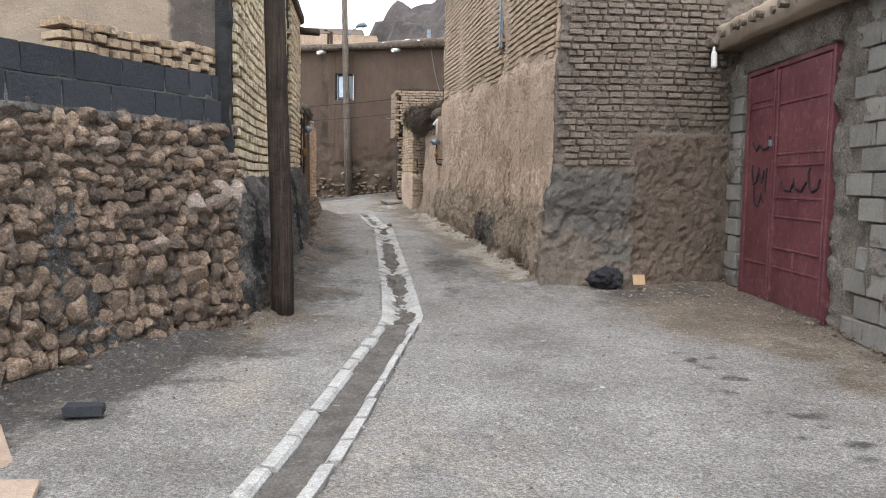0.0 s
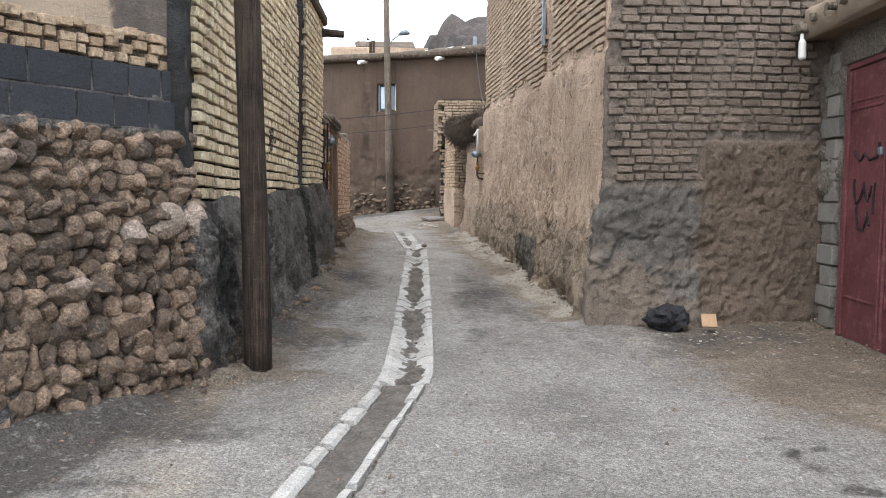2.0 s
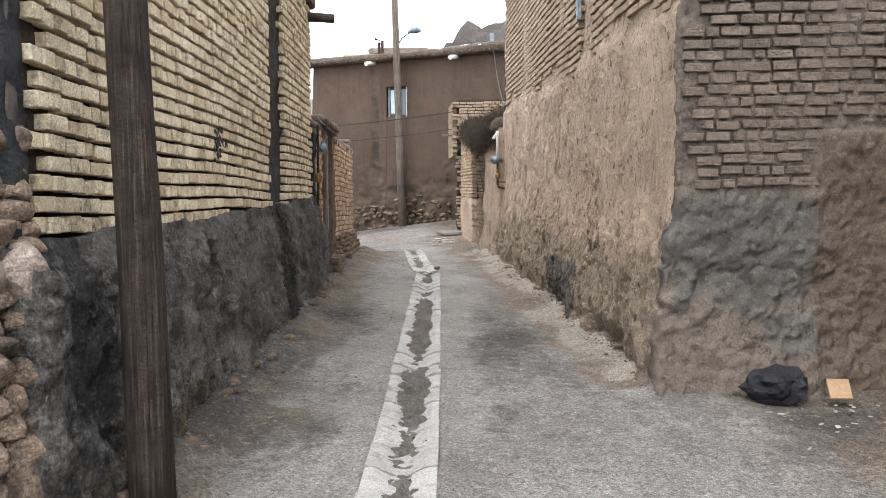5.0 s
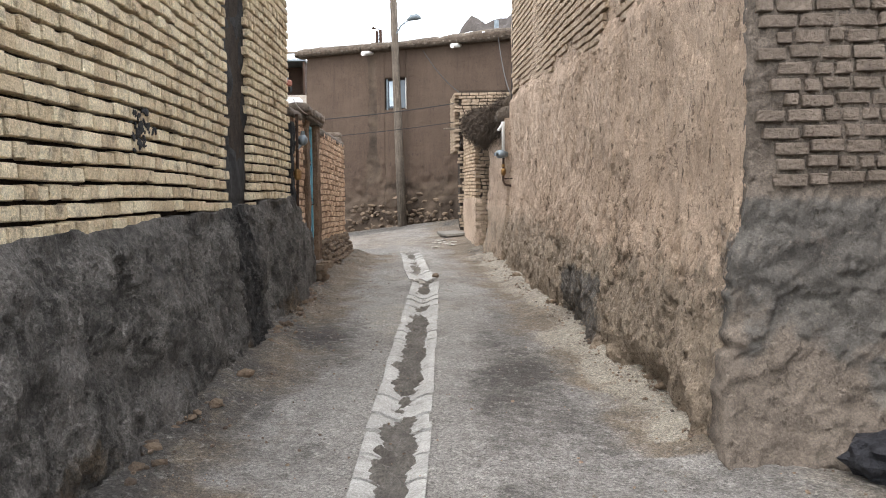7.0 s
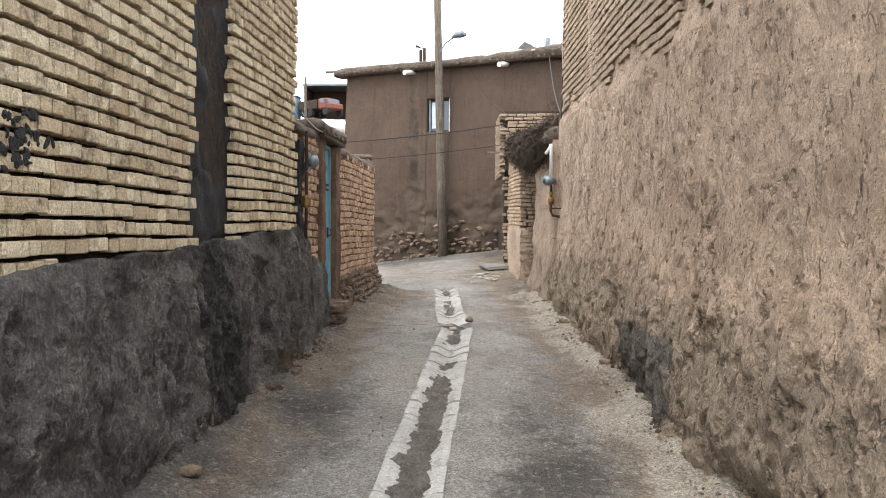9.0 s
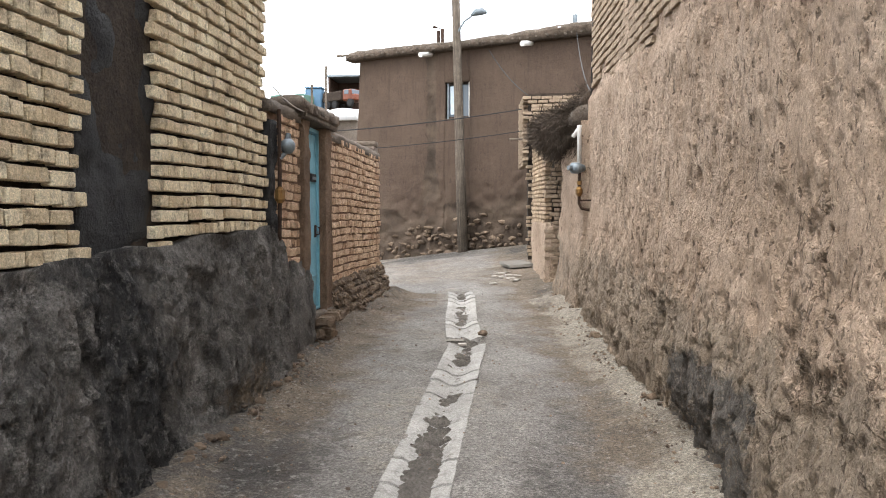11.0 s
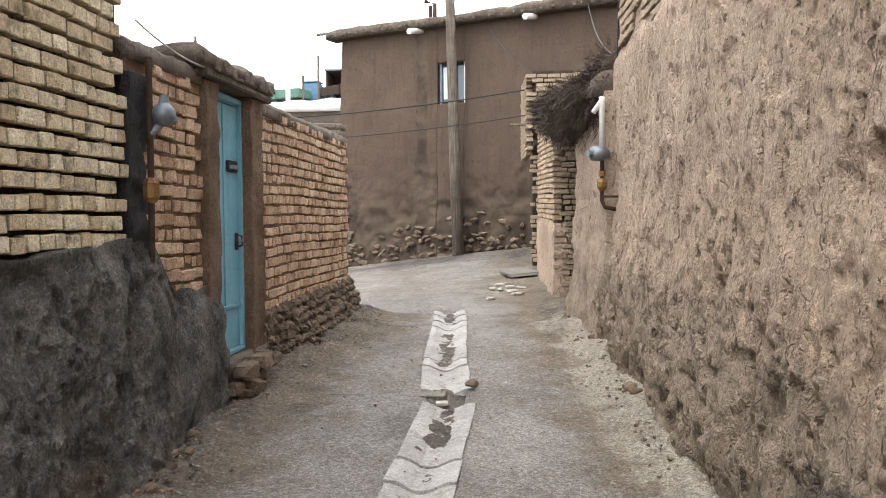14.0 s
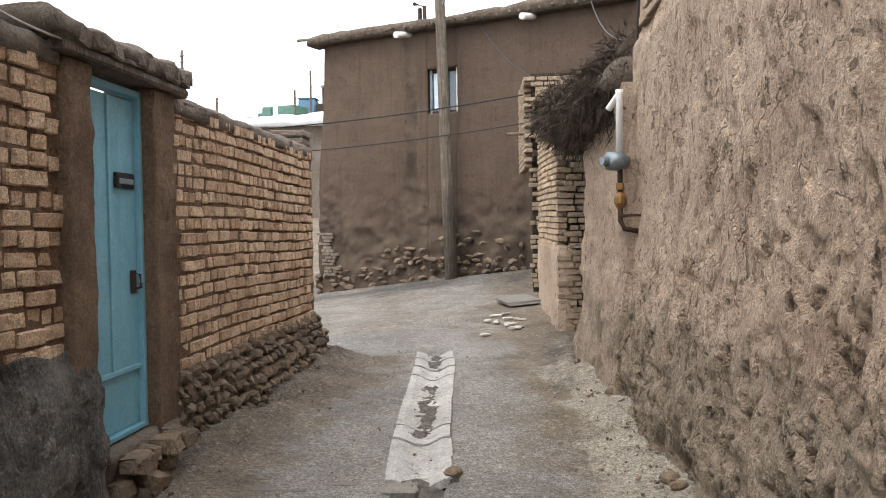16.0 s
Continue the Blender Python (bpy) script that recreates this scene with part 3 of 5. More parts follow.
def stone_face(u, z, out=0.0):
    lean = 0.17 * np.clip((z - 0.2) / 1.75, 0, 1.3)
    return np.stack([STONE_A.x + SDIR.x * u + SNOR.x * (out - lean), STONE_A.y + SDIR.y * u + SNOR.y * (out - lean), z], -1)


wall_stone = tagged(new("wall_stone"), "garden wall of rounded field stones topped with dark cement blocks", "wall", kind="structure")


def smear(u, z):
    """Grey cement trowelled over the stones in a slanting patch."""
    p = np.stack([u, z, 0 * u], -1)
    mid, half = 1.72 - 0.15 * (1.3 - z), 0.16 + 0.34 * np.clip(1.25 - z, 0, 1.2)
    return smooth(1.0, 0.45, np.abs(u - mid) / half + 0.7 * fbm(p, 4, 3)) * smooth(1.45, 1.25, z)


def mortar_out(u, z):
    p = np.stack([u, z, 0 * u], -1)
    return -0.036 + 0.03 * smooth(0.9, 1.7, z) + 0.03 * fbm(p, 6, 4) + 0.012 * fbm(p, 30, 2) + 0.045 * smear(u, z)


core = slab("wall_core", lambda u, z: stone_face(u, z, mortar_out(u, z)), steps(0, SLEN, 0.022), steps(-0.1, 1.93, 0.022), tuple(SNOR * -0.35), M["mortar_stone"], wall_stone,
            {"cement": lambda p: 0.9 * smear((p[..., 0] - STONE_A.x) * SDIR.x + (p[..., 1] - STONE_A.y) * SDIR.y, p[..., 2])}, even=False)
ang = math.atan2(SDIR.y, SDIR.x)
r = random.Random(5)
stones = []
z = 0.2
while z < 1.93:
    h = r.uniform(0.09, 0.13) * (1.15 if z < 0.9 else 0.9)
    u = r.uniform(-0.09, -0.02)
    while u < SLEN - 0.1:
        w = r.uniform(0.075, 0.15) if r.random() < 0.88 else r.uniform(0.15, 0.22)
        c = stone_face(np.float64(u + w / 2), np.float64(z + h / 2 + r.uniform(-0.025, 0.025)), r.uniform(-0.05, 0.0) - 0.005)
        stones.append((Vector(c), (w * r.uniform(1.1, 1.4), r.uniform(0.15, 0.23), h * r.uniform(1.1, 1.6)), math.atan2(SDIR.y, SDIR.x) + r.uniform(-0.35, 0.35), r.uniform(-0.45, 0.45)))
        u += w
    z += h * 0.93
stones.append((Vector(stone_face(np.float64(1.86), np.float64(1.31), -0.03)), (0.26, 0.16, 0.27), math.atan2(SDIR.y, SDIR.x), 0.1))
pale_stones = []
for u, zz, w, h in ((0.03, 1.33, 0.17, 0.25), (0.24, 1.36, 0.22, 0.2), (0.5, 1.3, 0.15, 0.15), (2.35, 1.42, 0.2, 0.15), (0.95, 0.98, 0.16, 0.12), (1.35, 1.72, 0.17, 0.12), (2.6, 1.0, 0.18, 0.14)):
    pale_stones.append((Vector(stone_face(np.float64(u), np.float64(zz), 0.012)), (w * 1.3, 0.22, h * 1.3), ang, r.uniform(-0.2, 0.2)))
lay("pale_stone", [stone_mesh("pale_stone", s + 700, M["stone_pale"], 3) for s in range(4)], pale_stones, wall_stone, lambda c: True, "far_stones")
lay("stone", [stone_mesh("stone", s, M["stone"], 3) for s in range(16)], stones, wall_stone, lambda c: c.y > 4.4, "far_stones")
# cement blocks in two courses
blocks = []
for k, zc in enumerate((2.055, 2.262)):
    u = -0.08 + (0.12 if k == 0 else 0.0)
    while u < SLEN:
        w = (0.26 if (u < 0.6) else 0.41)
        p = stone_face(np.float64(u + w / 2), np.float64(zc), -0.10)
        blocks.append((Vector(p), (w - 0.014, 0.2, 0.195), ang + r.uniform(-0.01, 0.01), r.uniform(-0.01, 0.01)))
        u += w
bm_block = []
for s in range(4):
    b = box_bm((1, 1, 1), bevel=0.025, jit=0.006, seed=s)
    me = bpy.data.meshes.new("cement_block")
    b.to_mesh(me)
    b.free()
    me.materials.append(M["block"])
    bm_block.append(me)
lay("cement_block", bm_block, blocks, wall_stone, lambda c: True, "far_blocks")
bed = slab("mortar_bed", lambda u, z: stone_face(u, z, 0.005 + 0.025 * fbm(np.stack([u, z, 0 * u], -1), 9, 3)), steps(-0.05, SLEN, 0.03), steps(1.91, 1.965, 0.018), tuple(SNOR * -0.25), M["cement"], wall_stone, even=False)
slab("block_joint", lambda u, z: stone_face(u, z, -0.012 + 0.008 * fbm(np.stack([u, z, 0 * u], -1), 12, 2)), steps(0, SLEN, 0.05), steps(1.95, 2.36, 0.04), tuple(SNOR * -0.2), M["cement"], wall_stone, even=False)


def brick_rows(face, u0, u1, z0, z1, course, high, lengths, depth, keep, yaw, seed, wob=0.006, gap=0.017, loose=1.0, bond=False):
    """Courses of bricks on a face; face(u, z) gives the middle of a brick's front."""
    q = random.Random(seed)
    out, z = [], z0
    row = 0
    while z + high / 2 < z1:
        row += 1
        u = u0 + q.uniform(-0.12, 0.0)
        while u < u1:
            w = (q.choice(lengths) if not bond else (q.choice((0.2, 0.205, 0.21, 0.11)) if row % 2 else q.choice((0.1, 0.105, 0.11)))) * q.uniform(0.92, 1.08)
            um = u + w / 2
            if um + w / 2 < u1 + 0.03 and um - w / 2 > u0 - 0.03 and keep(um, z):
                c = Vector(face(um, z + q.uniform(-wob, wob) + 0.012 * math.sin(um * 1.7 + seed)))
                out.append((c, (w - gap, depth, high * q.uniform(0.92, 1.06)), yaw + q.uniform(-0.03, 0.03) * loose, q.uniform(-0.05, 0.05) * loose))
            u += w
        z += course
    return out


top_bricks = brick_rows(lambda u, z: stone_face(np.float64(u), np.float64(z), -0.11 + 0.012 * math.sin(u * 40)), -0.08, 1.62, 2.41, 2.66, 0.075, 0.06, (0.085, 0.1, 0.11, 0.12), 0.2,
                        lambda u, z: z < 2.64 - 0.04 * u + 0.12 * (u > 1.3) or u < 0.4, ang, 21, 0.012, 0.02, 2.5)
lay("brick", [brick_mesh("brick", s, M["brick_top"], 0.07) for s in range(6)], top_bricks, wall_stone, lambda c: True, "far_bricks")
slab("brick_bed", lambda u, z: stone_face(u, z, -0.05), steps(0, 1.5, 0.05), steps(2.355, 2.56, 0.05), tuple(SNOR * -0.16), M["mortar_stone"], wall_stone, even=False)

# ---- left side: yellow brick house ----
ROOF = 4.3


def plinth_top(y):
    return np.interp(y, [6.9, 7.5, 9, 11.8, 14.6, 14.95, 15.25, 16.0], [1.47, 1.5, 1.53, 1.6, 1.72, 1.74, 1.4, 1.36])


house_left = tagged(new("wall_yellow_house"), "yellow brick house wall above a rough dark cement plinth", "wall", kind="structure")
body = part("wall_body", box_bm((6.0, 7.72, ROOF + 0.5), pose(-4.125, 10.9, (ROOF - 0.5) / 2)), M["mortar"], house_left)
slab("plinth", lambda y, s: (lambda zb, zt, p: np.stack([-1.045 + 0.21 * (1 - s) ** 1.2 + 0.03 * smooth(0.97, 0.85, s) + (0.045 * fbm(p, 1.4, 3) + 0.035 * fbm(p * [1, 1, 0.4], 5, 4, 0.6) + 0.038 * ledge(p * [1, 0.8, 0.45], 5.0, 5, 0.10) + 0.024 * ledge(p * [1, 1, 0.5], 12, 4, 0.10) + 0.007 * fbm(p, 30, 2) - 0.025) * smooth(1.02, 0.9, s) * (1 - 0.6 * smooth(14.4, 15.2, y)) + (left_base(y) + 0.86) * (1 - s), y, zb + (zt - zb) * s + 0.02 * fbm(p, 5, 2) * s], -1))(ground_z(-0.9, y) - 0.1, plinth_top(y), np.stack([0 * y, y, s * 1.4], -1)),
     steps(6.93, 15.925, 0.016), steps(0, 1, 0.0115), (-0.2, 0, 0), M["cement"], house_left, {"earth": lambda p: 0.62 * smooth(0.42, 0.05, p[..., 2] - 0.031 * p[..., 1]) * smooth(0.5, -0.3, fbm(p, 1.1, 2)) + 0.3 * smooth(-0.2, 0.6, fbm(p, 1.6, 3)),
      "tarred": lambda p: 0.7 * np.exp(-((p[..., 1] - 12.2 + 0.35 * fbm(p * [1, 1, 0.6], 1.3, 3)) / 0.8) ** 2) + 0.5 * smooth(7.9, 7.2, p[..., 1]) + 0.27 * smooth(-0.1, 0.7, fbm(p * [1, 1, 0.5], 1.9, 4))})


def in_strip(y):
    return 11.92 < y < 12.72


house_bricks = brick_rows(lambda u, z: (-1.125 + 0.007 * math.sin(u * 90 + z * 70), u, z), 7.12, 14.74, 1.45, ROOF, 0.0905, 0.071, (0.12, 0.125, 0.14, 0.21), 0.13,
                          lambda u, z: z > plinth_top(u) - 0.02 and not in_strip(u), radians(90), 3, 0.005, 0.012, 0.5, True)
lay("brick", [brick_mesh("brick", s + 10, M["brick"], 0.05) for s in range(8)], house_bricks, house_left, lambda c: 12.4 < c.y < 14.9 and c.z < 3.4, "upper_bricks")
slab("tar_strip", lambda y, z: np.stack([-1.10 + 0.03 * fbm(np.stack([y, z, 0 * y], -1), 4, 3) - 0.02, y, z], -1), steps(11.9, 12.74, 0.03), steps(1.5, ROOF, 0.03), (-0.1, 0, 0), M["tar"], house_left)
slab("tar_corner", lambda y, z: np.stack([-1.085 + 0.025 * fbm(np.stack([y, z, 0 * y], -1), 5, 3), y, z], -1), steps(6.97, 7.1, 0.03), steps(1.4, ROOF, 0.03), (-0.1, 0, 0), M["tar"], house_left)
slab("tar_patch", lambda y, z: np.stack([-1.05 + 0.03 * fbm(np.stack([y, z, 0 * y], -1), 5, 3), y, z], -1), steps(14.74, 14.95, 0.025), steps(1.5, 2.62, 0.025), (-0.1, 0, 0), M["tar"], house_left)
slab("gable_plaster", lambda x, z: np.stack([x, 6.99 + 0.02 * fbm(np.stack([x, z, 0 * x], -1), 2, 4), z], -1), steps(-7.1, -1.1, 0.06), steps(-0.2, ROOF, 0.06), (0, 0.05, 0), M["plaster_pale"], house_left, {"patch": lambda p: smooth(-1.75, -1.5, p[..., 0]) * 0.75})
roof = part("roof", box_bm((6.2, 7.95, 0.16), pose(-4.1, 10.88, ROOF + 0.08), 0.03), M["mud_far"], house_left)
for yb in (14.55,):
    part("beam_end", tube_bm([(-1.3, yb, 4.16), (-0.72, yb + 0.12, 4.14)], [0.07, 0.06], 9, 0.1), M["wood"], house_left, "weathered timber beam end")

# ---- left side: buff brick garden wall with blue door ----
garden = tagged(new("wall_garden"), "buff brick garden wall on a rubble stone foot", "wall", kind="structure")
GW = -1.095
part("wall_body", box_bm((0.2, 0.96, 2.5), pose(GW - 0.08, 15.26, 1.5)), M["mortar_warm"], garden)
part("wall_body", box_bm((0.2, 3.4, 2.4), pose(GW - 0.08, 18.47, 1.55)), M["mortar_warm"], garden)
near_b = brick_rows(lambda u, z: (GW - 0.03 + 0.012 * math.sin(u * 70), u, z), 14.93, 15.75, 1.3, 2.74, 0.086, 0.07, (0.105, 0.115, 0.12, 0.2), 0.13, lambda u, z: z > plinth_top(u) - 0.02, radians(90), 8, 0.006, 0.018, 0.5, True)
far_b = brick_rows(lambda u, z: (GW - 0.03 + 0.008 * math.sin(u * 50) + 0.006 * (u - 18), u, z + 0.02), 16.86, 20.1, 0.98, 2.72, 0.088, 0.071, (0.105, 0.11, 0.12, 0.12, 0.2), 0.13, lambda u, z: True, radians(90), 9, 0.006, 0.018, 0.5, True)
lay("brick", [brick_mesh("brick", s + 30, M["brick_red"], 0.1) for s in range(8)], near_b + far_b, garden, lambda c: c.y < 17.6, "upper_bricks")
slab("stone_foot_bed", lambda y, z: np.stack([GW + 0.03 + 0.2 * (1.05 - z) / 0.7 * smooth(16.4, 18.5, y) + 0.03 * fbm(np.stack([y, z, 0 * y], -1), 6, 3), y, z], -1), steps(16.8, 20.2, 0.04), steps(0.45, 1.02, 0.04), (-0.25, 0, 0), M["mortar_stone"], garden)
fs = []
z = 0.52
while z < 1.02:
    h = r.uniform(0.07, 0.11)
    y = 16.8
    while y < 20.2:
        w = r.uniform(0.07, 0.17)
        x = GW + 0.035 + 0.2 * (1.05 - z) / 0.7 * float(smooth(16.4, 18.5, y))
        fs.append((Vector((x, y + w / 2, z + h / 2 + r.uniform(-0.02, 0.02))), (w * 1.05, r.uniform(0.1, 0.16), h * 1.15), radians(90) + r.uniform(-0.3, 0.3), r.uniform(-0.5, 0.5)))
        y += w
    z += h * 0.95
lay("stone", [stone_mesh("stone", s + 40, M["stone_dark"], 1) for s in range(10)], fs, garden, lambda c: True, "far_stones")
for y0, y1, nm in ((15.72, 15.93, "jamb"), (16.58, 16.84, "jamb")):
    slab(nm, lambda y, z: np.stack([GW + 0.075 + 0.012 * fbm(np.stack([y, z, 0 * y], -1), 7, 3), y, z], -1), steps(y0, y1, 0.03), steps(0.45 if y0 > 16 else 1.2, 2.74, 0.03), (-0.28, 0, 0), M["jamb_mud"], garden)
slab("coping", lambda y, s: np.stack([GW - 0.09 + 0.13 * np.cos(s * math.pi) + 0.02 * fbm(np.stack([y, s, 0 * y], -1), 7, 3), y, 2.72 + 0.075 * np.sin(s * math.pi) + 0.015 * fbm(np.stack([y, s, 0 * y], -1), 8, 3)], -1), steps(16.86, 20.15, 0.04), steps(0, 1, 0.125), (0, 0, -0.05), M["mud_south"], garden)
slab("coping", lambda y, s: np.stack([GW - 0.09 + 0.13 * np.cos(s * math.pi) + 0.02 * fbm(np.stack([y, s, 0 * y], -1), 7, 3), y, 2.76 + 0.075 * np.sin(s * math.pi) + 0.015 * fbm(np.stack([y, s, 0 * y], -1), 8, 3)], -1), steps(14.78, 15.7, 0.04), steps(0, 1, 0.125), (0, 0, -0.05), M["mud_south"], garden)
lint = thing("lintel", "mud-covered brick lintel over the blue door", "lintel", kind="structure")
part("timber", box_bm((0.3, 1.32, 0.05), pose(GW - 0.03, 16.3, 2.775), 0.01, 0.008), M["wood_grey"], lint)
for k in range(12):
    part("brick", box_bm((0.34, 0.105, 0.085), pose(GW - 0.03 + r.uniform(-0.02, 0.02), 15.66 + k * 0.112, 2.845 + r.uniform(-0.008, 0.008), 0, 0, r.uniform(-4, 4)), 0.012, 0.008, k), M["brick_mud"], lint)
slab("mud_cap", lambda y, s: np.stack([GW - 0.04 + 0.17 * np.cos(s * math.pi) + 0.02 * fbm(np.stack([y, s, 0 * y], -1), 7, 3), y, 2.885 + 0.06 * np.sin(s * math.pi) + 0.02 * fbm(np.stack([y, s, 0 * y], -1), 8, 3)], -1), steps(15.55, 17.0, 0.04), steps(0, 1, 0.1), (0, 0, -0.04), M["mud_south"], lint)
for y in (20.22,):
    pier = thing("brick_pier", "weathered brick gate pier behind the garden wall", "pier", kind="structure")
    part("core", box_bm((0.3, 0.3, 3.3), pose(GW - 0.2, y, 1.3)), M["mortar"], pier)
    for k in range(29):
        for a in (0, 1):
            part("brick", box_bm((0.17, 0.34, 0.068) if k % 2 else (0.34, 0.17, 0.068), pose(GW - 0.2 + (0.085 * (2 * a - 1) if k % 2 else 0), y + (0 if k % 2 else 0.085 * (2 * a - 1)), 0.62 + k * 0.082 + r.uniform(-0.005, 0.005), 0, 0, r.uniform(-3, 3)), 0.01, 0.006, k), M["brick_mud"], pier)

# ---- blue door ----
door = thing("door_1", "faded blue steel door with a letter slot, closed", "door", (-1.125, 15.935, 0.82), kind="structure")
DW, DH = 0.64, 1.9
for a, b, c, d in ((0, 0.035, 0, DH), (DW - 0.035, DW, 0, DH), (0.035, DW - 0.035, DH - 0.04, DH), (0.035, DW - 0.035, 0, 0.03)):
    part("door_frame", box_bm((0.07, b - a, d - c), pose(0, (a + b) / 2, (c + d) / 2), 0.004), M["blue"], door)
part("leaf", box_bm((0.035, 0.262, DH - 0.42), pose(-0.01, 0.168, 0.36 + (DH - 0.42) / 2), 0.004), M["blue"], door)
part("leaf", box_bm((0.035, 0.29, DH - 0.42), pose(-0.01, 0.457, 0.36 + (DH - 0.42) / 2), 0.004), M["blue"], door)
part("kick_panel", box_bm((0.03, 0.565, 0.31), pose(-0.012, 0.32, 0.19), 0.004), M["blue"], door)
part("rail", box_bm((0.02, 0.56, 0.03), pose(0.012, 0.32, 0.352), 0.004), M["blue"], door)
part("seam_bar", box_bm((0.015, 0.022, DH - 0.42), pose(0.012, 0.305, 0.36 + (DH - 0.42) / 2), 0.003), M["blue"], door)
slot = part("letter_slot", box_bm((0.02, 0.2, 0.085), pose(0.017, 0.46, 1.39), 0.006), M["tar"], door, "black letter slot")
part("flap", box_bm((0.01, 0.15, 0.03), pose(0.03, 0.46, 1.385), 0.004), M["zinc"], slot, "pale metal flap")
lockp = part("lock_plate", box_bm((0.014, 0.05, 0.13), pose(0.015, 0.54, 0.83), 0.004), M["iron"], door, "dark lock plate")
part("handle", tube_bm([(0.02, 0.54, 0.88), (0.055, 0.54, 0.87), (0.06, 0.54, 0.8), (0.02, 0.54, 0.79)], 0.009, 8), M["iron"], lockp)
part("bolt", tube_bm([(0.03, 0.57, 0.82), (0.03, 0.65, 0.815)], 0.008, 8), M["zinc"], door)
step = thing("door_step", "broken brick and mortar doorstep under the blue door", "step")
for k in range(9):
    part("brick", box_bm((0.16, 0.13, 0.09), pose(-1.0 + 0.07 * (k % 2) + r.uniform(-0.02, 0.02), 16.02 + 0.08 * k, 0.6 + 0.13 * (k % 3 > 0) + r.uniform(0, 0.03), r.uniform(-9, 9), r.uniform(-9, 9), r.uniform(-25, 25)), 0.015, 0.012, k), M["stone_dark"], step)
slab("mortar", lambda y, z: np.stack([-1.0 + 0.04 * fbm(np.stack([y, z, 0 * y], -1), 9, 3), y, z], -1), steps(15.95, 16.78, 0.04), steps(0.42, 0.81, 0.04), (-0.14, 0, 0), M["mud_south"], step)

# ---- right side: tall mud house ----
def right_x(y):
    return 2.36 - 0.049 * (y - 9.3)


def alley_face(y, z):
    p = np.stack([0 * y, y, z], -1)
    low = np.clip((1.5 - (z - 0.031 * y)) / 1.5, 0, 1.1)
    x = right_x(y) - 0.15 * low ** 1.4 * (1 + 0.35 * fbm(p, 0.9, 2))
    corner = np.exp(-((y - 9.75) / 0.7) ** 2)
    lumps = smooth(0.05, 0.5, fbm(p, 4.2, 5, 0.65)) * (0.4 + 0.4 * corner) * smooth(0.05, 0.5, low)
    x = x - 0.04 * lumps + 0.06 * smooth(0.3, 0.0, z - 0.031 * y - 0.07) * (1 + fbm(p, 2.5, 2))
    under = smooth(2.95, 3.15, z - 0.03 * (y - 9.3) + 0.1 * fbm(p, 1.7, 3))
    x = x + 0.045 * under
    x = x - 0.022 * fbm(p * [1, 1, 0.6], 1.5, 3) - (0.022 * fbm(p * [1, 1, 0.42], 7, 3) + 0.010 * fbm(p * [1, 1, 0.7], 18, 2)) * (0.3 + low)
    rough = 0.35 + 0.9 * low + 0.35 * smooth(-0.2, 0.6, fbm(p, 0.7, 2))
    skin = 0.026 * ledge(p * [1, 0.9, 0.45], 4.2, 5, 0.04, -0.4) + 0.016 * ledge(p * [1, 1, 0.5], 9, 4, 0.07, -0.3)
    pit = smooth(0.5, 0.66, vnoise(p * [1, 1, 0.45], 15)) + 0.7 * smooth(0.56, 0.7, vnoise(p * [1, 1, 0.6] + 3.7, 27))
    hole = smooth(0.76, 0.84, vnoise(p * [1, 1, 0.8] + 11.3, 6.5))
    return np.stack([x - skin * rough + 0.026 * pit * rough + 0.045 * hole, y, z], -1)


mud_house = tagged(new("wall_mud_house"), "tall mud-plastered house with mud bricks laid bare above", "wall", kind="structure")
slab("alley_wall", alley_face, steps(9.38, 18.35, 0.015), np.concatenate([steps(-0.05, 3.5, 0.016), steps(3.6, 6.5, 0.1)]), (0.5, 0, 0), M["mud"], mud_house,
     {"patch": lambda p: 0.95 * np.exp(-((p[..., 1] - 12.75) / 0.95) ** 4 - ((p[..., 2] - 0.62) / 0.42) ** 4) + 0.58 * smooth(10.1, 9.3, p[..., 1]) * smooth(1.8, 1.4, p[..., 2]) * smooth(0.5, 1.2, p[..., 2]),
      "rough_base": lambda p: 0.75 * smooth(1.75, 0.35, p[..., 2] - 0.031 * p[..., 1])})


def south_face(x, z):
    p = np.stack([x, 0 * x + 3.3, z], -1)
    low = np.clip((1.1 - z) / 0.9, 0, 1.1)
    y = 9.34 - 0.2 * low ** 1.5 * smooth(4.6, 3.2, x) - 0.028 * smooth(-0.1, 0.6, fbm(p, 4, 5, 0.65)) * smooth(1.6, 1.2, z) * smooth(3.9, 3.2, x)
    y = y - 0.03 * smooth(1.75, 1.6, z) * smooth(3.4, 3.3, x) - 0.03 * smooth(3.1, 3.5, x) * smooth(2.14, 2.08, z)
    edge = alley_face(0 * x + 9.38, z)[..., 0]
    x = x + (edge - 2.3) * np.clip((4.9 - x) / 2.6, 0, 1) ** 2
    lump = smooth(1.55, 1.1, z) * ((0.03 * ledge(p, 1.9, 5, 0.25) + 0.014 * ledge(p, 7, 5, 0.12)) * smooth(4.0, 3.0, x) * smooth(2.3, 2.75, x) + 0.006 * ledge(p, 14, 4, 0.1))
    return np.stack([x, y - lump - 0.022 * fbm(p, 2, 4) - 0.016 * fbm(p, 12, 3) - 0.010 * ledge(p, 9, 4) + 0.015 * smooth(0.4, 0.6, vnoise(p, 24)), z], -1)


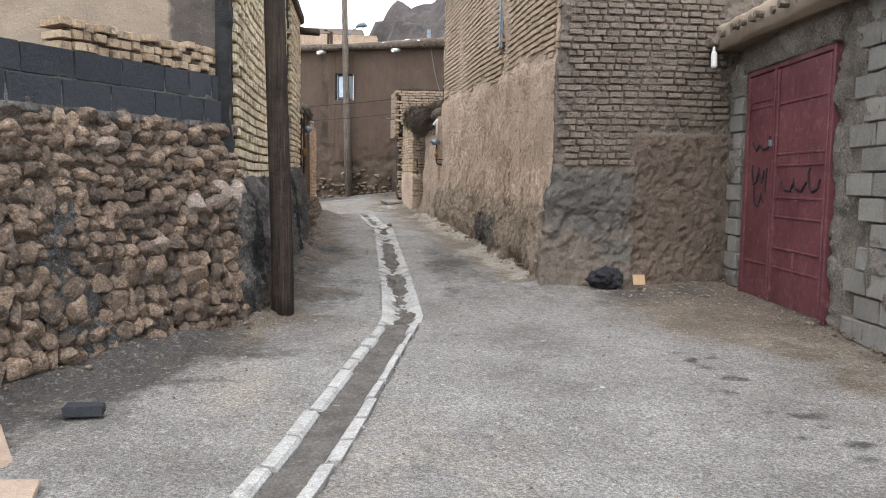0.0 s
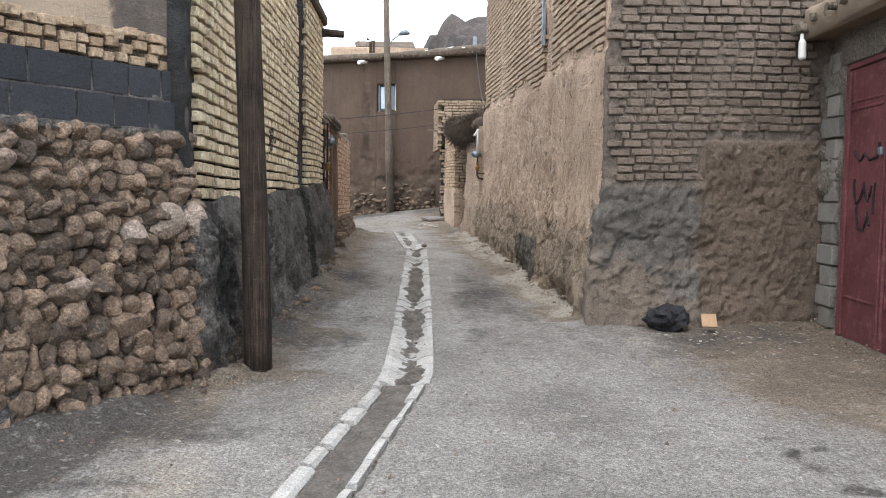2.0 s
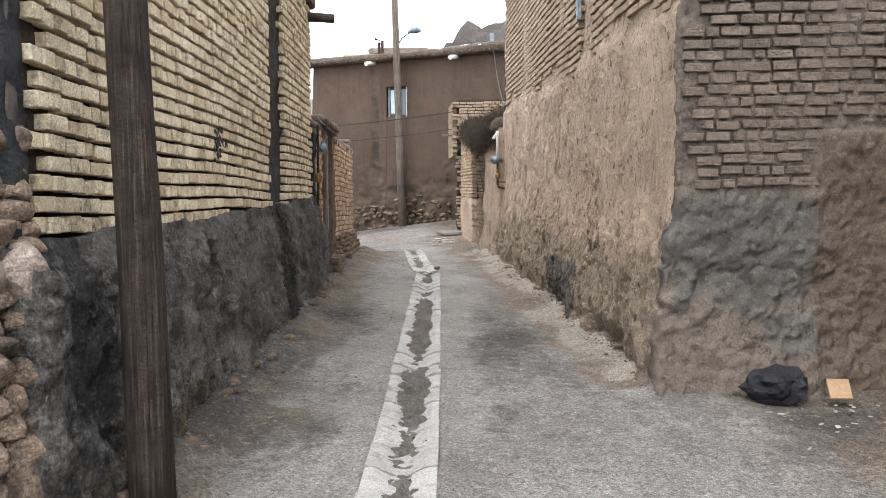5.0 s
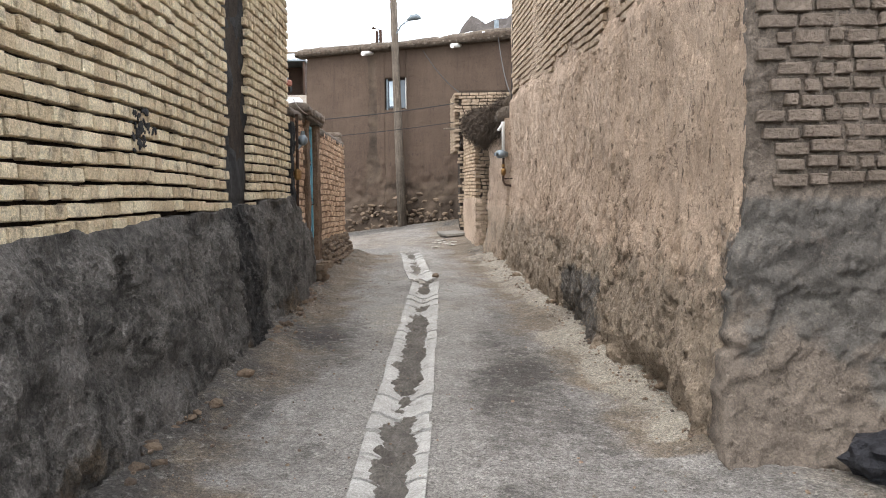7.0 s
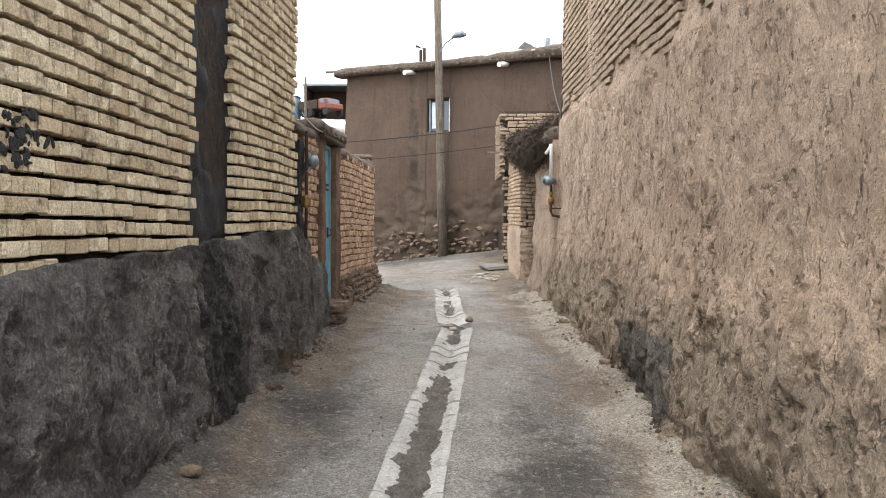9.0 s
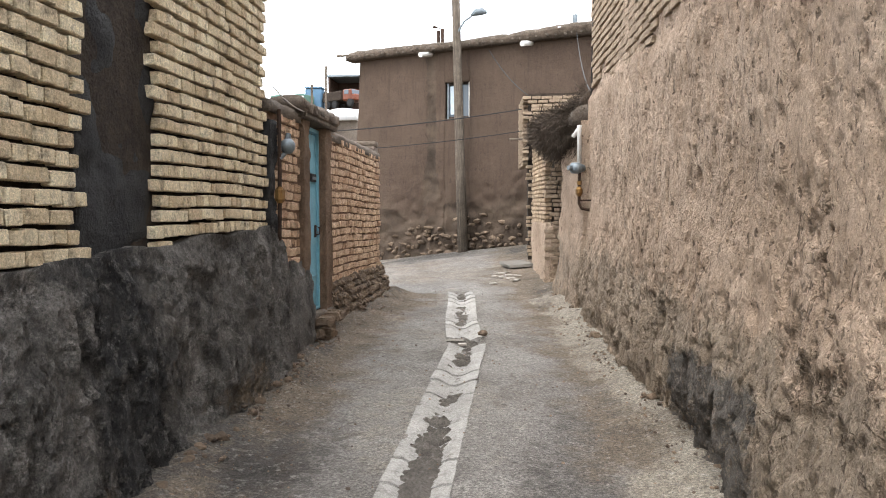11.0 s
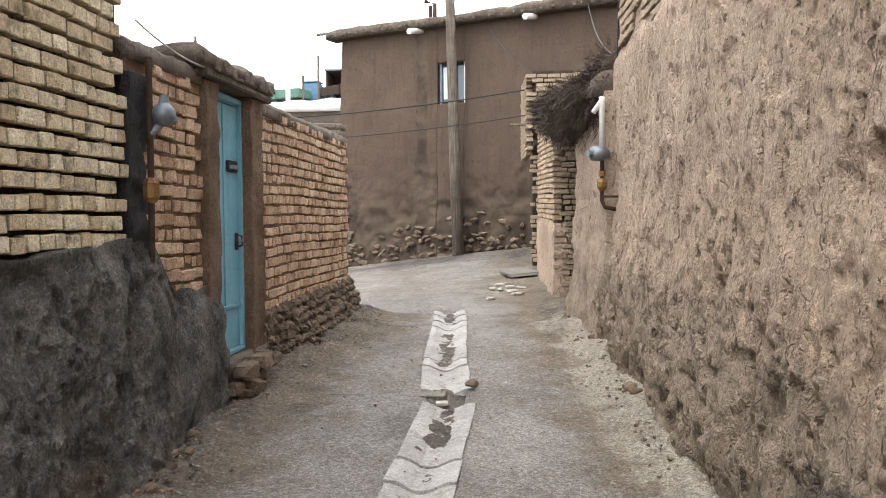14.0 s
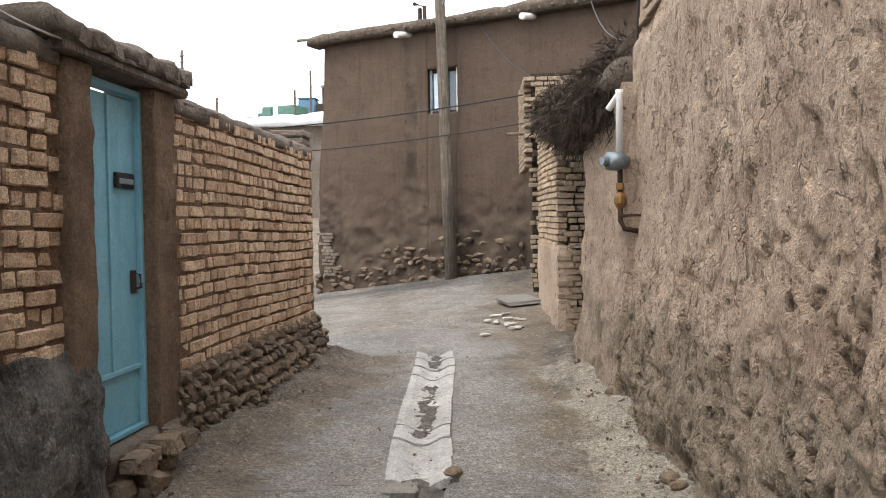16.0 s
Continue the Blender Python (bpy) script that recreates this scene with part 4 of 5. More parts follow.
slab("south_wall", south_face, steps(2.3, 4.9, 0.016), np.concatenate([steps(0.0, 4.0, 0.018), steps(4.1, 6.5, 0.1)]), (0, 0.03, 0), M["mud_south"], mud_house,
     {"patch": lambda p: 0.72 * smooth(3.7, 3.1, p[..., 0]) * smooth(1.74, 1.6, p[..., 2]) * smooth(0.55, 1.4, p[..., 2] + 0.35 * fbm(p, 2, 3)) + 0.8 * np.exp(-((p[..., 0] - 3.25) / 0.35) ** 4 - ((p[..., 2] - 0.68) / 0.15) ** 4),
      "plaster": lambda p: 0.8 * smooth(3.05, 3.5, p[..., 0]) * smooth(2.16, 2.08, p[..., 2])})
part("house_core", box_bm((5.2, 8.4, 6.5), pose(5.35, 13.9, 3.2)), M["mortar"], mud_house)
part("roof", box_bm((6.2, 9.3, 0.2), pose(5.1, 13.8, 6.58), 0.04), M["mud_far"], mud_house)
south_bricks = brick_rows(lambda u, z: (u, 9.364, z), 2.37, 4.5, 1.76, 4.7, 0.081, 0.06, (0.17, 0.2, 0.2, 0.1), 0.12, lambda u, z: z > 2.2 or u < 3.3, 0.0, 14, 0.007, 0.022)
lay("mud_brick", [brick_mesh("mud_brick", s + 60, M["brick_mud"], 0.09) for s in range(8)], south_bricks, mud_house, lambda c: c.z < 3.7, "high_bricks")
NOTCH = (12.0, 12.34)
alley_bricks = brick_rows(lambda u, z: (right_x(u) + 0.062, u, z), 9.4, 18.2, 2.98, 6.3, 0.084, 0.062, (0.12, 0.2, 0.23), 0.12,
                          lambda u, z: z > 3.04 + 0.03 * (u - 9.3) + 0.16 * math.sin(u * 1.9) + 0.06 * math.sin(u * 7) and not (NOTCH[0] - 0.1 < u < NOTCH[1] + 0.1), radians(90 + 2.8), 15, 0.007)
lay("mud_brick", [brick_mesh("mud_brick", s + 70, M["brick_tan"], 0.08) for s in range(8)], alley_bricks, mud_house, lambda c: c.z < 4.6 and c.y < 16, "high_bricks")
slab("wall_pilaster", lambda y, z: np.stack([right_x(y) + 0.02 - 0.02 * fbm(np.stack([y, z, 0 * y], -1), 3, 3), y, z], -1), steps(11.9, 12.0, 0.03), steps(3.2, 6.3, 0.06), (0.1, 0, 0), M["mud"], mud_house)
part("window_frame", box_bm((0.05, 0.06, 2.0), pose(right_x(12.4) - 0.0, 12.42, 4.6), 0.006), M["zinc"], mud_house, "grey metal window edge")
# lower wall under the brushwood
slab("low_wall", lambda y, z: np.stack([1.83 - 0.10 * (y - 18.3) - 0.11 * np.clip((1.7 - z) / 1.2, 0, 1) - 0.03 * fbm(np.stack([y, z, 0 * y], -1), 2.5, 4) - 0.014 * fbm(np.stack([y, z, 0 * y + 4], -1), 12, 2), y, z], -1), steps(18.3, 20.02, 0.03), steps(0.4, 3.0, 0.03), (0.45, 0, 0), M["mud"], mud_house, {"rough_base": lambda p: 0.6 * smooth(2.6, 1.0, p[..., 2])})

# ---- right side: gate wall ----
def gate_x(y):
    return 4.25 + 0.113 * (y - 6.71)


GYAW = math.degrees(math.atan2(1, 0.113))
gate_wall = tagged(new("wall_gate"), "rough wall of grey cement blocks and mud round the red gate", "wall", kind="structure")
gw_face = lambda y, z: np.stack([gate_x(y) + 0.03 - 0.05 * fbm(np.stack([y, z, 0 * y], -1), 2.2, 4) - 0.03 * ledge(np.stack([y, z, 0 * y], -1), 7, 4, 0.15) - 0.02 * fbm(np.stack([y, z, 0 * y], -1), 11, 3), y, z], -1)
slab("jamb_far", gw_face, steps(8.78, 9.4, 0.04), steps(0.1, 3.25, 0.04), (0.45, 0, 0), M["mud_gate"], gate_wall)
slab("jamb_near", gw_face, steps(-0.5, 6.68, 0.04), steps(-0.1, 3.2, 0.04), (0.45, 0, 0), M["mud_gate"], gate_wall)
slab("head", lambda y, z: gw_face(y, z) - np.array([0.05, 0, 0]), steps(6.6, 8.85, 0.035), steps(2.8, 3.22, 0.035), (0.45, 0, 0), M["mud_gate"], gate_wall)
gb_items = []
for k in range(14):
    z0 = 0.4 + k * 0.205
    if k < 13:
        gb_items.append((Vector((gate_x(9.05) + 0.082, 9.06 + 0.04 * (k % 2), z0)), (0.36 if k % 2 else 0.24, 0.2, 0.19), radians(GYAW) + r.uniform(-0.06, 0.06), r.uniform(-0.03, 0.03)))
    y = 6.2 - 0.2 * (k % 2)
    while y > 0:
        if z0 < 3.1 and r.random() > 0.06:
            gb_items.append((Vector((gate_x(y) + 0.088 + r.uniform(-0.015, 0.01), y, z0 - 0.1)), (0.385, 0.2, 0.19), radians(GYAW) + r.uniform(-0.03, 0.03), r.uniform(-0.03, 0.03)))
        y -= 0.405
gmesh = []
for s in range(4):
    b = box_bm((1, 1, 1), bevel=0.04, jit=0.015, seed=s + 9)
    me = bpy.data.meshes.new("cement_block")
    b.to_mesh(me)
    b.free()
    me.materials.append(M["block_grey"])
    gmesh.append(me)
lay("cement_block", gmesh, gb_items, gate_wall, lambda c: c.y > 2, "far_blocks")
eaves = thing("eaves", "mud roof edge on short poles above the red gate", "roof", kind="structure")
slab("mud_edge", lambda y, s: np.stack([gate_x(y) + 0.12 + 0.3 * np.cos(s * math.pi) * -1 - 0.1 + 0.03 * fbm(np.stack([y, s, 0 * y], -1), 5, 3), y, 3.32 + 0.02 * (y - 8) + 0.11 * np.sin(s * math.pi) + 0.03 * fbm(np.stack([y, s, 0 * y + 2], -1), 5, 3)], -1), steps(1, 9.25, 0.05), steps(0, 1, 0.1), (0, 0, -0.06), M["plaster_pale"], eaves)
for k in range(34):
    y = 1.2 + k * 0.235 + r.uniform(-0.04, 0.04)
    part("pole_end", tube_bm([(gate_x(y) - 0.32 + r.uniform(-0.08, 0.05), y, 3.255 + 0.02 * (y - 8)), (gate_x(y) + 0.2, y + r.uniform(-0.03, 0.03), 3.26 + 0.02 * (y - 8))], [0.038, 0.045], 8, 0.15, k), M["wood_grey"], eaves)
spout = thing("roof_spout", "grey timber roof spout with a hanging white bottle", "spout")
part("timber", box_bm((0.34, 0.26, 0.09), pose(4.33, 9.25, 3.2, 0, 4, 5), 0.02, 0.015), M["wood_grey"], spout)
part("bottle", tube_bm([(4.2, 9.14, 3.15), (4.2, 9.14, 3.1), (4.205, 9.14, 3.07), (4.21, 9.14, 2.92), (4.21, 9.14, 2.9)], [0.015, 0.018, 0.035, 0.037, 0.02], 10), M["pipe"], spout, "white plastic bottle")

gate = thing("door_2", "closed dark red double steel gate with black sprayed writing", "gate", kind="structure")
gate.matrix_basis = pose(gate_x(6.71), 6.71, 0.24, 0, 0, math.degrees(math.atan2(-0.113, 1)))
GL, GH = 2.06, 2.55
for a, b, c, d in ((0, 0.05, 0, GH), (GL - 0.05, GL, 0, GH), (0.05, GL - 0.05, GH - 0.05, GH)):
    part("gate_frame", box_bm((0.08, b - a, d - c), pose(0.01, (a + b) / 2, (c + d) / 2), 0.006), M["red"], gate)
for y0, y1, rails in ((0.06, 1.22, (0.42, 0.62, 0.95, 1.15, 1.48, 1.6, 2.12)), (1.24, GL - 0.06, (0.42, 2.13, 2.2))):
    leaf = part("leaf", box_bm((0.025, y1 - y0, GH - 0.1), pose(0.0, (y0 + y1) / 2, GH / 2 - 0.01), 0.004), M["red"], gate)
    for zr in rails:
        part("rail", box_bm((0.014, y1 - y0 - 0.08, 0.03), pose(-0.016, (y0 + y1) / 2, zr), 0.008), M["red"], leaf)
    for yr in (y0 + 0.022, y1 - 0.022):
        part("stile", box_bm((0.03, 0.04, GH - 0.12), pose(-0.022, yr, GH / 2 - 0.01), 0.008), M["red"], leaf)
    if y1 < 1.5:
        for zr, tall in ((0.52, 0.17), (1.05, 0.17), (1.54, 0.09)):
            part("mullion", box_bm((0.03, 0.03, tall), pose(-0.02, 0.66, zr), 0.006), M["red"], leaf)
part("cover_strip", box_bm((0.02, 0.05, GH - 0.1), pose(-0.045, 1.235, GH / 2), 0.004), M["red"], gate)
pad = part("padlock", box_bm((0.03, 0.06, 0.07), pose(-0.07, 1.24, 1.72), 0.008), M["zinc"], gate, "small padlock on a chain")
for k, (yc, zc, pts) in enumerate((
        (0.75, 1.32, ((0.28, 0.0), (0.2, -0.09), (0.05, -0.1), (0.0, 0.02), (-0.05, -0.08), (-0.2, -0.1), (-0.3, 0.02))),
        (0.32, 1.32, ((0.1, 0.1), (0.08, -0.06), (0.0, -0.1), (-0.1, -0.06), (-0.16, 0.04))),
        (0.4, 1.4, ((0.0, 0.05), (0.02, -0.12))),
        (1.62, 1.72, ((0.22, 0.03), (0.12, -0.06), (0.02, 0.0), (-0.06, -0.06), (-0.2, -0.04), (-0.26, 0.12))),
        (1.62, 1.4, ((0.2, 0.1), (0.17, -0.12), (0.06, -0.08), (0.02, 0.06), (-0.06, -0.1), (-0.16, 0.08))),
        (1.6, 1.14, ((0.15, 0.12), (0.12, -0.08), (0.0, -0.1), (-0.05, 0.06), (-0.14, -0.08))),
        (1.42, 1.3, ((0.0, 0.16), (0.02, -0.2))))):
    path = [Vector((-0.016, yc + a, zc + b)) for a, b in pts]
    fine = []
    for a, b in zip(path, path[1:]):
        fine += [a.lerp(b, t / 4) for t in range(4)]
    part("sprayed_mark", tube_bm([(p.x, p.y + 0.012 * math.sin(i), p.z) for i, p in enumerate(fine)], 0.013, 6), M["ink"], gate, "black sprayed writing")

# ---- right side: brick doorway house under the brushwood ----
pier_house = tagged(new("wall_doorway_house"), "low mud house with brick doorway piers", "wall", kind="structure")


def west_x(y):
    return 1.5 - 0.085 * (y - 21.75)


part("core", box_bm((2.4, 2.6, 3.4), pose(2.86, 23.15, 1.6)), M["mud_south"], pier_house)
slab("pier_plaster", lambda y, z: np.stack([west_x(y) - 0.012 + 0.02 * fbm(np.stack([y, z, 0 * y], -1), 4, 3), y, z], -1), steps(21.72, 23.9, 0.05), steps(0.5, 1.7, 0.05), (0.2, 0, 0), M["mud"], pier_house)
wb = brick_rows(lambda u, z: (west_x(u) + 0.05, u, z), 21.75, 23.9, 1.72, 3.3, 0.075, 0.06, (0.2, 0.22, 0.11), 0.12, lambda u, z: True, radians(94.9), 31)
sb = brick_rows(lambda u, z: (u, 21.76, z), 1.5, 1.98, 0.72, 3.0, 0.075, 0.06, (0.2, 0.22, 0.11), 0.12, lambda u, z: True, 0, 32)
jb = brick_rows(lambda u, z: (u, 24.72, z), 1.2, 1.5, 0.95, 2.9, 0.075, 0.06, (0.2, 0.11), 0.12, lambda u, z: True, 0, 33)
ub = brick_rows(lambda u, z: (u, 24.78, z), 1.15, 2.9, 3.3, 4.35, 0.08, 0.062, (0.2, 0.22), 0.12, lambda u, z: True, 0, 34)
ub += brick_rows(lambda u, z: (1.2 - 0.07 * (u - 24.8), u, z), 24.8, 26.3, 2.9, 4.35, 0.08, 0.062, (0.2, 0.22), 0.12, lambda u, z: True, radians(94), 35)
lay("brick", [brick_mesh("brick", s + 80, M["brick_top"], 0.07) for s in range(6)], wb, pier_house, lambda c: c.y < 22.6, "far_bricks")
lay("brick", [brick_mesh("brick", s + 90, M["brick_tan"], 0.07) for s in range(6)], sb + jb + ub, pier_house, lambda c: c.y < 21.9, "far_bricks")
part("upper_core", box_bm((1.8, 1.6, 3.5), pose(2.15, 25.65, 2.6)), M["mortar"], pier_house)
part("lintel", box_bm((0.3, 1.0, 0.1), pose(1.4, 24.35, 3.0), 0.01), M["wood"], pier_house)
part("side_wall", box_bm((2.0, 1.8, 2.6), pose(2.95, 20.9, 1.5)), M["mud_south"], pier_house)

# ---- far house across the lane ----
FA, FB = np.array([-3.45, 29.72]), np.array([4.6, 26.45])
FD = (FB - FA) / np.linalg.norm(FB - FA)
FN = np.array([FD[1], -FD[0]])
FLEN = float(np.linalg.norm(FB - FA))
FTOP = 6.12


def far_xy(s, out=0.0):
    return FA[0] + FD[0] * s + FN[0] * out, FA[1] + FD[1] * s + FN[1] * out


def far_face(s, z):
    p = np.stack([s, 0 * s, z], -1)
    stripe = np.exp(-((s - 2.42 - 0.12 * fbm(p * [0, 1, 1], 1.2, 2)) / (0.16 + 0.12 * smooth(3.4, 2.2, z))) ** 4) * smooth(2.0, 2.8, z)
    lowr = smooth(3.3, 1.9, z + 0.7 * fbm(p, 0.8, 3))
    out = 0.025 * fbm(p, 0.9, 3) + 0.008 * fbm(p, 6, 2) - 0.05 * stripe * (0.6 + 0.6 * fbm(p, 6, 2)) + lowr * (0.05 * fbm(p, 5, 3) - 0.02)
    x, y = far_xy(s, out + 0.1 * smooth(6, 0.5, z) - 0.12 * smooth(0.4, 0.0, s) * 0)
    x = x + 0.18 * smooth(2, 6.2, z) * smooth(0.9, 0.0, s)
    return np.stack([x, y, z], -1)


far_house = thing("far_house", "brown mud-plastered two-storey house with a small window", "house")


def far_attr(p):
    s = (p[..., 0] - FA[0]) * FD[0] + (p[..., 1] - FA[1]) * FD[1]
    z = p[..., 2]
    stripe = np.exp(-((s - 2.42) / (0.17 + 0.14 * smooth(3.4, 2.2, z))) ** 4) * smooth(1.9, 2.6, z)
    return 0.75 * stripe + 0.62 * smooth(3.4, 1.7, z + 0.5 * fbm(p, 0.8, 2)) + 0.4 * smooth(5.85, 6.1, z)


W0, W1, WZ0, WZ1 = 2.83, 3.52, 4.32, 5.24
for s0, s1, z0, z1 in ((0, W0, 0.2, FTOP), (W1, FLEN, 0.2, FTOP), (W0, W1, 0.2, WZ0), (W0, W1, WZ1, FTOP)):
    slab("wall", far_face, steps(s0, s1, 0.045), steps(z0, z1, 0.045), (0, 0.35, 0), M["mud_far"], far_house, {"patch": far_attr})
FYAW = math.degrees(math.atan2(FD[1], FD[0]))
cx_, cy_ = far_xy(FLEN / 2 + 0.1, -3.4)
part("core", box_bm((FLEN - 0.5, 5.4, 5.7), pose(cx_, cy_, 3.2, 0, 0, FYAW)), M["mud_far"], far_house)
for (px, lab) in (((W0 + W1) / 2, "small window with pale curtain"),):
    wx, wy = far_xy(px, -0.14)
    win = part("window", box_bm((W1 - W0, 0.02, WZ1 - WZ0), pose(wx, wy, (WZ0 + WZ1) / 2, 0, 0, FYAW)), M["glass"], far_house, lab)
    for dx, wid, z0, z1 in ((-0.31, 0.06, WZ0, WZ1), (0.31, 0.06, WZ0, WZ1), (0.06, 0.05, WZ0, WZ1)):
        ax, ay = far_xy(px + dx, -0.10)
        part("frame", box_bm((wid, 0.06, z1 - z0), pose(ax, ay, (z0 + z1) / 2, 0, 0, FYAW), 0.006), M["pipe"] if dx == 0.31 else M["zinc"], win)
    for zz in (WZ0 + 0.03, WZ1 - 0.03):
        ax, ay = far_xy(px, -0.10)
        part("frame", box_bm((W1 - W0 - 0.1, 0.05, 0.05), pose(ax, ay, zz, 0, 0, FYAW), 0.006), M["wood"], win)
    ax, ay = far_xy(px - 0.13, -0.122)
    cur = box_bm((0.26, 0.01, 0.72), pose(ax, ay, 4.8, 0, 0, FYAW), 0, 0.004)
    part("curtain", cur, M["curtain"], win, "pale blue curtain")
# roof edge: layers of brush, mud and short poles
def roof_edge(s, k):
    a = k * math.pi
    x, y = far_xy(s, 0.22 * np.cos(a) + 0.04 * fbm(np.stack([s, k, 0 * s], -1), 3, 3))
    return np.stack([x, y, FTOP + 0.02 + 0.08 * np.sin(a) + 0.05 * fbm(np.stack([s, k, 0 * s + 5], -1), 1.3, 3) + 0.06 * smooth(3, 6, s)], -1)


slab("roof_edge", roof_edge, steps(-0.12, FLEN, 0.06), steps(0, 1, 0.1), (0, 0, -0.07), M["straw"], far_house)
slab("roof_edge", lambda s, k: roof_edge(s, k) + np.array([0.0, 0.1, 0.09]), steps(-0.05, FLEN, 0.06), steps(0, 1, 0.1), (0, 0, -0.05), M["wood_grey"], far_house)
rx_, ry_ = far_xy(FLEN / 2, -3.1)
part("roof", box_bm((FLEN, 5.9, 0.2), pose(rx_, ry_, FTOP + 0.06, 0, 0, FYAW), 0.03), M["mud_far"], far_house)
q = random.Random(77)
for k in range(38):
    s = -0.1 + k * 0.23 + q.uniform(-0.06, 0.06)
    a0, a1 = far_xy(s, 0.3 + q.uniform(-0.07, 0.05)), far_xy(s, -0.2)
    part("pole_end", tube_bm([(*a0, FTOP - 0.01 + q.uniform(-0.02, 0.02)), (*a1, FTOP + 0.01)], 0.026, 7, 0.1, k), M["wood_grey"], far_house)
a0, a1 = far_xy(-0.45, 0.12), far_xy(0.6, 0.1)
part("corner_pole", tube_bm([(*a0, FTOP + 0.1), (*a1, FTOP + 0.06)], 0.035, 8, 0.1), M["wood_grey"], far_house)
slab("roof_sheet", lambda s, k: (lambda xy: np.stack([xy[0], xy[1], FTOP + 0.29 + 0.05 * fbm(np.stack([s, k, 0 * s], -1), 2, 3) - 0.1 * (1 - k)], -1))(far_xy(s, 0.1 - 0.9 * k)), steps(4.6, FLEN, 0.08), steps(0, 1, 0.2), (0, 0, -0.05), M["sheet"], far_house)
for s in (2.42, 5.2):
    a0, a1 = far_xy(s - 0.05, 0.5), far_xy(s, -0.1)
    pp = part("rain_pipe", tube_bm([(*a0, FTOP - 0.2), (*a1, FTOP - 0.08)], 0.065, 14), M["pipe"], far_house, "white plastic rain pipe")
rub = []
for row in range(8):
    s = 0.0
    while s < FLEN:
        w = q.uniform(0.12, 0.32)
        zg = float(ground_z(*far_xy(s)))
        zz = zg + 0.04 + row * 0.115 + q.uniform(-0.03, 0.03)
        dense = 0.6 - 0.09 * row + 0.35 * math.exp(-((s - 3.0) / 1.3) ** 2)
        if q.random() < dense and zz < zg + 1.0:
            x, y = far_xy(s, 0.10 + q.uniform(-0.04, 0.02))
            rub.append((Vector((x, y, zz)), (w, 0.2, q.uniform(0.1, 0.18)), radians(FYAW) + q.uniform(-0.3, 0.3), q.uniform(-0.4, 0.4)))
        s += w
lay("stone", [stone_mesh("stone", s + 120, M["stone_dark"], 1) for s in range(8)], rub, far_house, lambda c: True, "far_stones")
lb = brick_rows(lambda u, z: (*far_xy(u, 0.08), z), 0.03, 0.62, 0.95, 1.95, 0.075, 0.06, (0.2, 0.22, 0.12), 0.12, lambda u, z: u < 0.62 - 0.25 * (z - 0.9), radians(FYAW), 41)
lay("brick", [brick_mesh("brick", s + 130, M["brick_mud"], 0.08) for s in range(5)], lb, far_house, lambda c: True, "far_bricks")
for k, (s, h) in enumerate(((2.0, 0.75), (2.12, 0.95), (5.9, 0.7))):
    x, y = far_xy(s, -1.2)
    ch = part("chimney_pipe", tube_bm([(x, y, FTOP), (x, y, FTOP + 0.35 + h * 0.5), (x - (0.0 if k != 1 else 0.25), y, FTOP + 0.42 + h * 0.5)], 0.05 if k != 2 else 0.07, 9), M["iron"] if k != 2 else M["zinc"], far_house, "rusty stove pipe")

# ---- poles, lamp and wires ----
pole_near = thing("utility_pole", "weathered dark wooden pole standing beside the lane", "pole")
part("shaft", tube_bm([(-0.685, 7.33, 0.1), (-0.69, 7.33, 0.6), (-0.71, 7.33, 1.4), (-0.735, 7.33, 2.2), (-0.76, 7.33, 3.0), (-0.83, 7.33, 5.0), (-0.9, 7.33, 7.5)], [0.107, 0.102, 0.096, 0.094, 0.092, 0.086, 0.075], 14, 0.05, 3), M["wood"], pole_near, "", True)
lamp_pole = thing("street_lamp_pole", "tall brown wooden pole with a street lamp on an arm", "street lamp")
part("shaft", tube_bm([(-0.33, 28.05, 0.7), (-0.40, 28.05, 3.0), (-0.48, 28.05, 6.0), (-0.56, 28.05, 9.2)], [0.13, 0.12, 0.105, 0.09], 12, 0.04), M["wood_grey"], lamp_pole, "", True)
part("arm", tube_bm([(-0.5, 28.0, 6.3), (-0.3, 27.95, 6.62), (-0.05, 27.9, 6.78)], 0.025, 8), M["zinc"], lamp_pole)
part("lamp_head", tube_bm([(-0.12, 27.9, 6.76), (0.0, 27.88, 6.82), (0.16, 27.86, 6.84), (0.27, 27.84, 6.8)], [0.03, 0.085, 0.095, 0.03], 12), M["zinc"], lamp_pole, "grey street lamp head", True)


def wire(a, b, sag, rad, label, mat="cable"):
    a, b = Vector(a), Vector(b)
    pts = []
    for i in range(17):
        t = i / 16
        p = a.lerp(b, t)
        p.z -= sag * 4 * t * (1 - t)
        pts.append(p)
    ob = part("overhead_wire", tube_bm(pts, rad, 5), M[mat], None)
    return tagged(ob, label, "wire")


wire((-4.6, 25.3, 3.62), (1.22, 25.1, 4.08), 0.1, 0.012, "black overhead wire slung across the lane")
wire((-4.6, 25.3, 3.2), (1.22, 25.1, 3.62), 0.1, 0.009, "thin overhead wire slung across the lane")
wire((*far_xy(4.1, 0.1), 5.95), (1.3, 25.0, 4.3), 0.12, 0.011, "black wire hanging from the far roof")
wire((*far_xy(6.4, 0.2), 6.1), (1.95, 18.2, 3.3), 0.25, 0.01, "black wire strung along the mud house")
wire((1.93, 18.25, 3.25), (1.95, 18.1, 4.9), 0.02, 0.008, "black wire running up the mud wall")
wire((-1.03, 14.8, 2.9), (-0.98, 16.0, 2.83), 0.06, 0.006, "pale cable along the garden wall", "paper")
bracket = thing("wall_bracket", "small iron bracket on the brick doorway pier", "bracket")
part("bar", tube_bm([(0.85, 24.95, 3.42), (1.3, 24.95, 3.42)], 0.025, 8), M["wood_grey"], bracket)

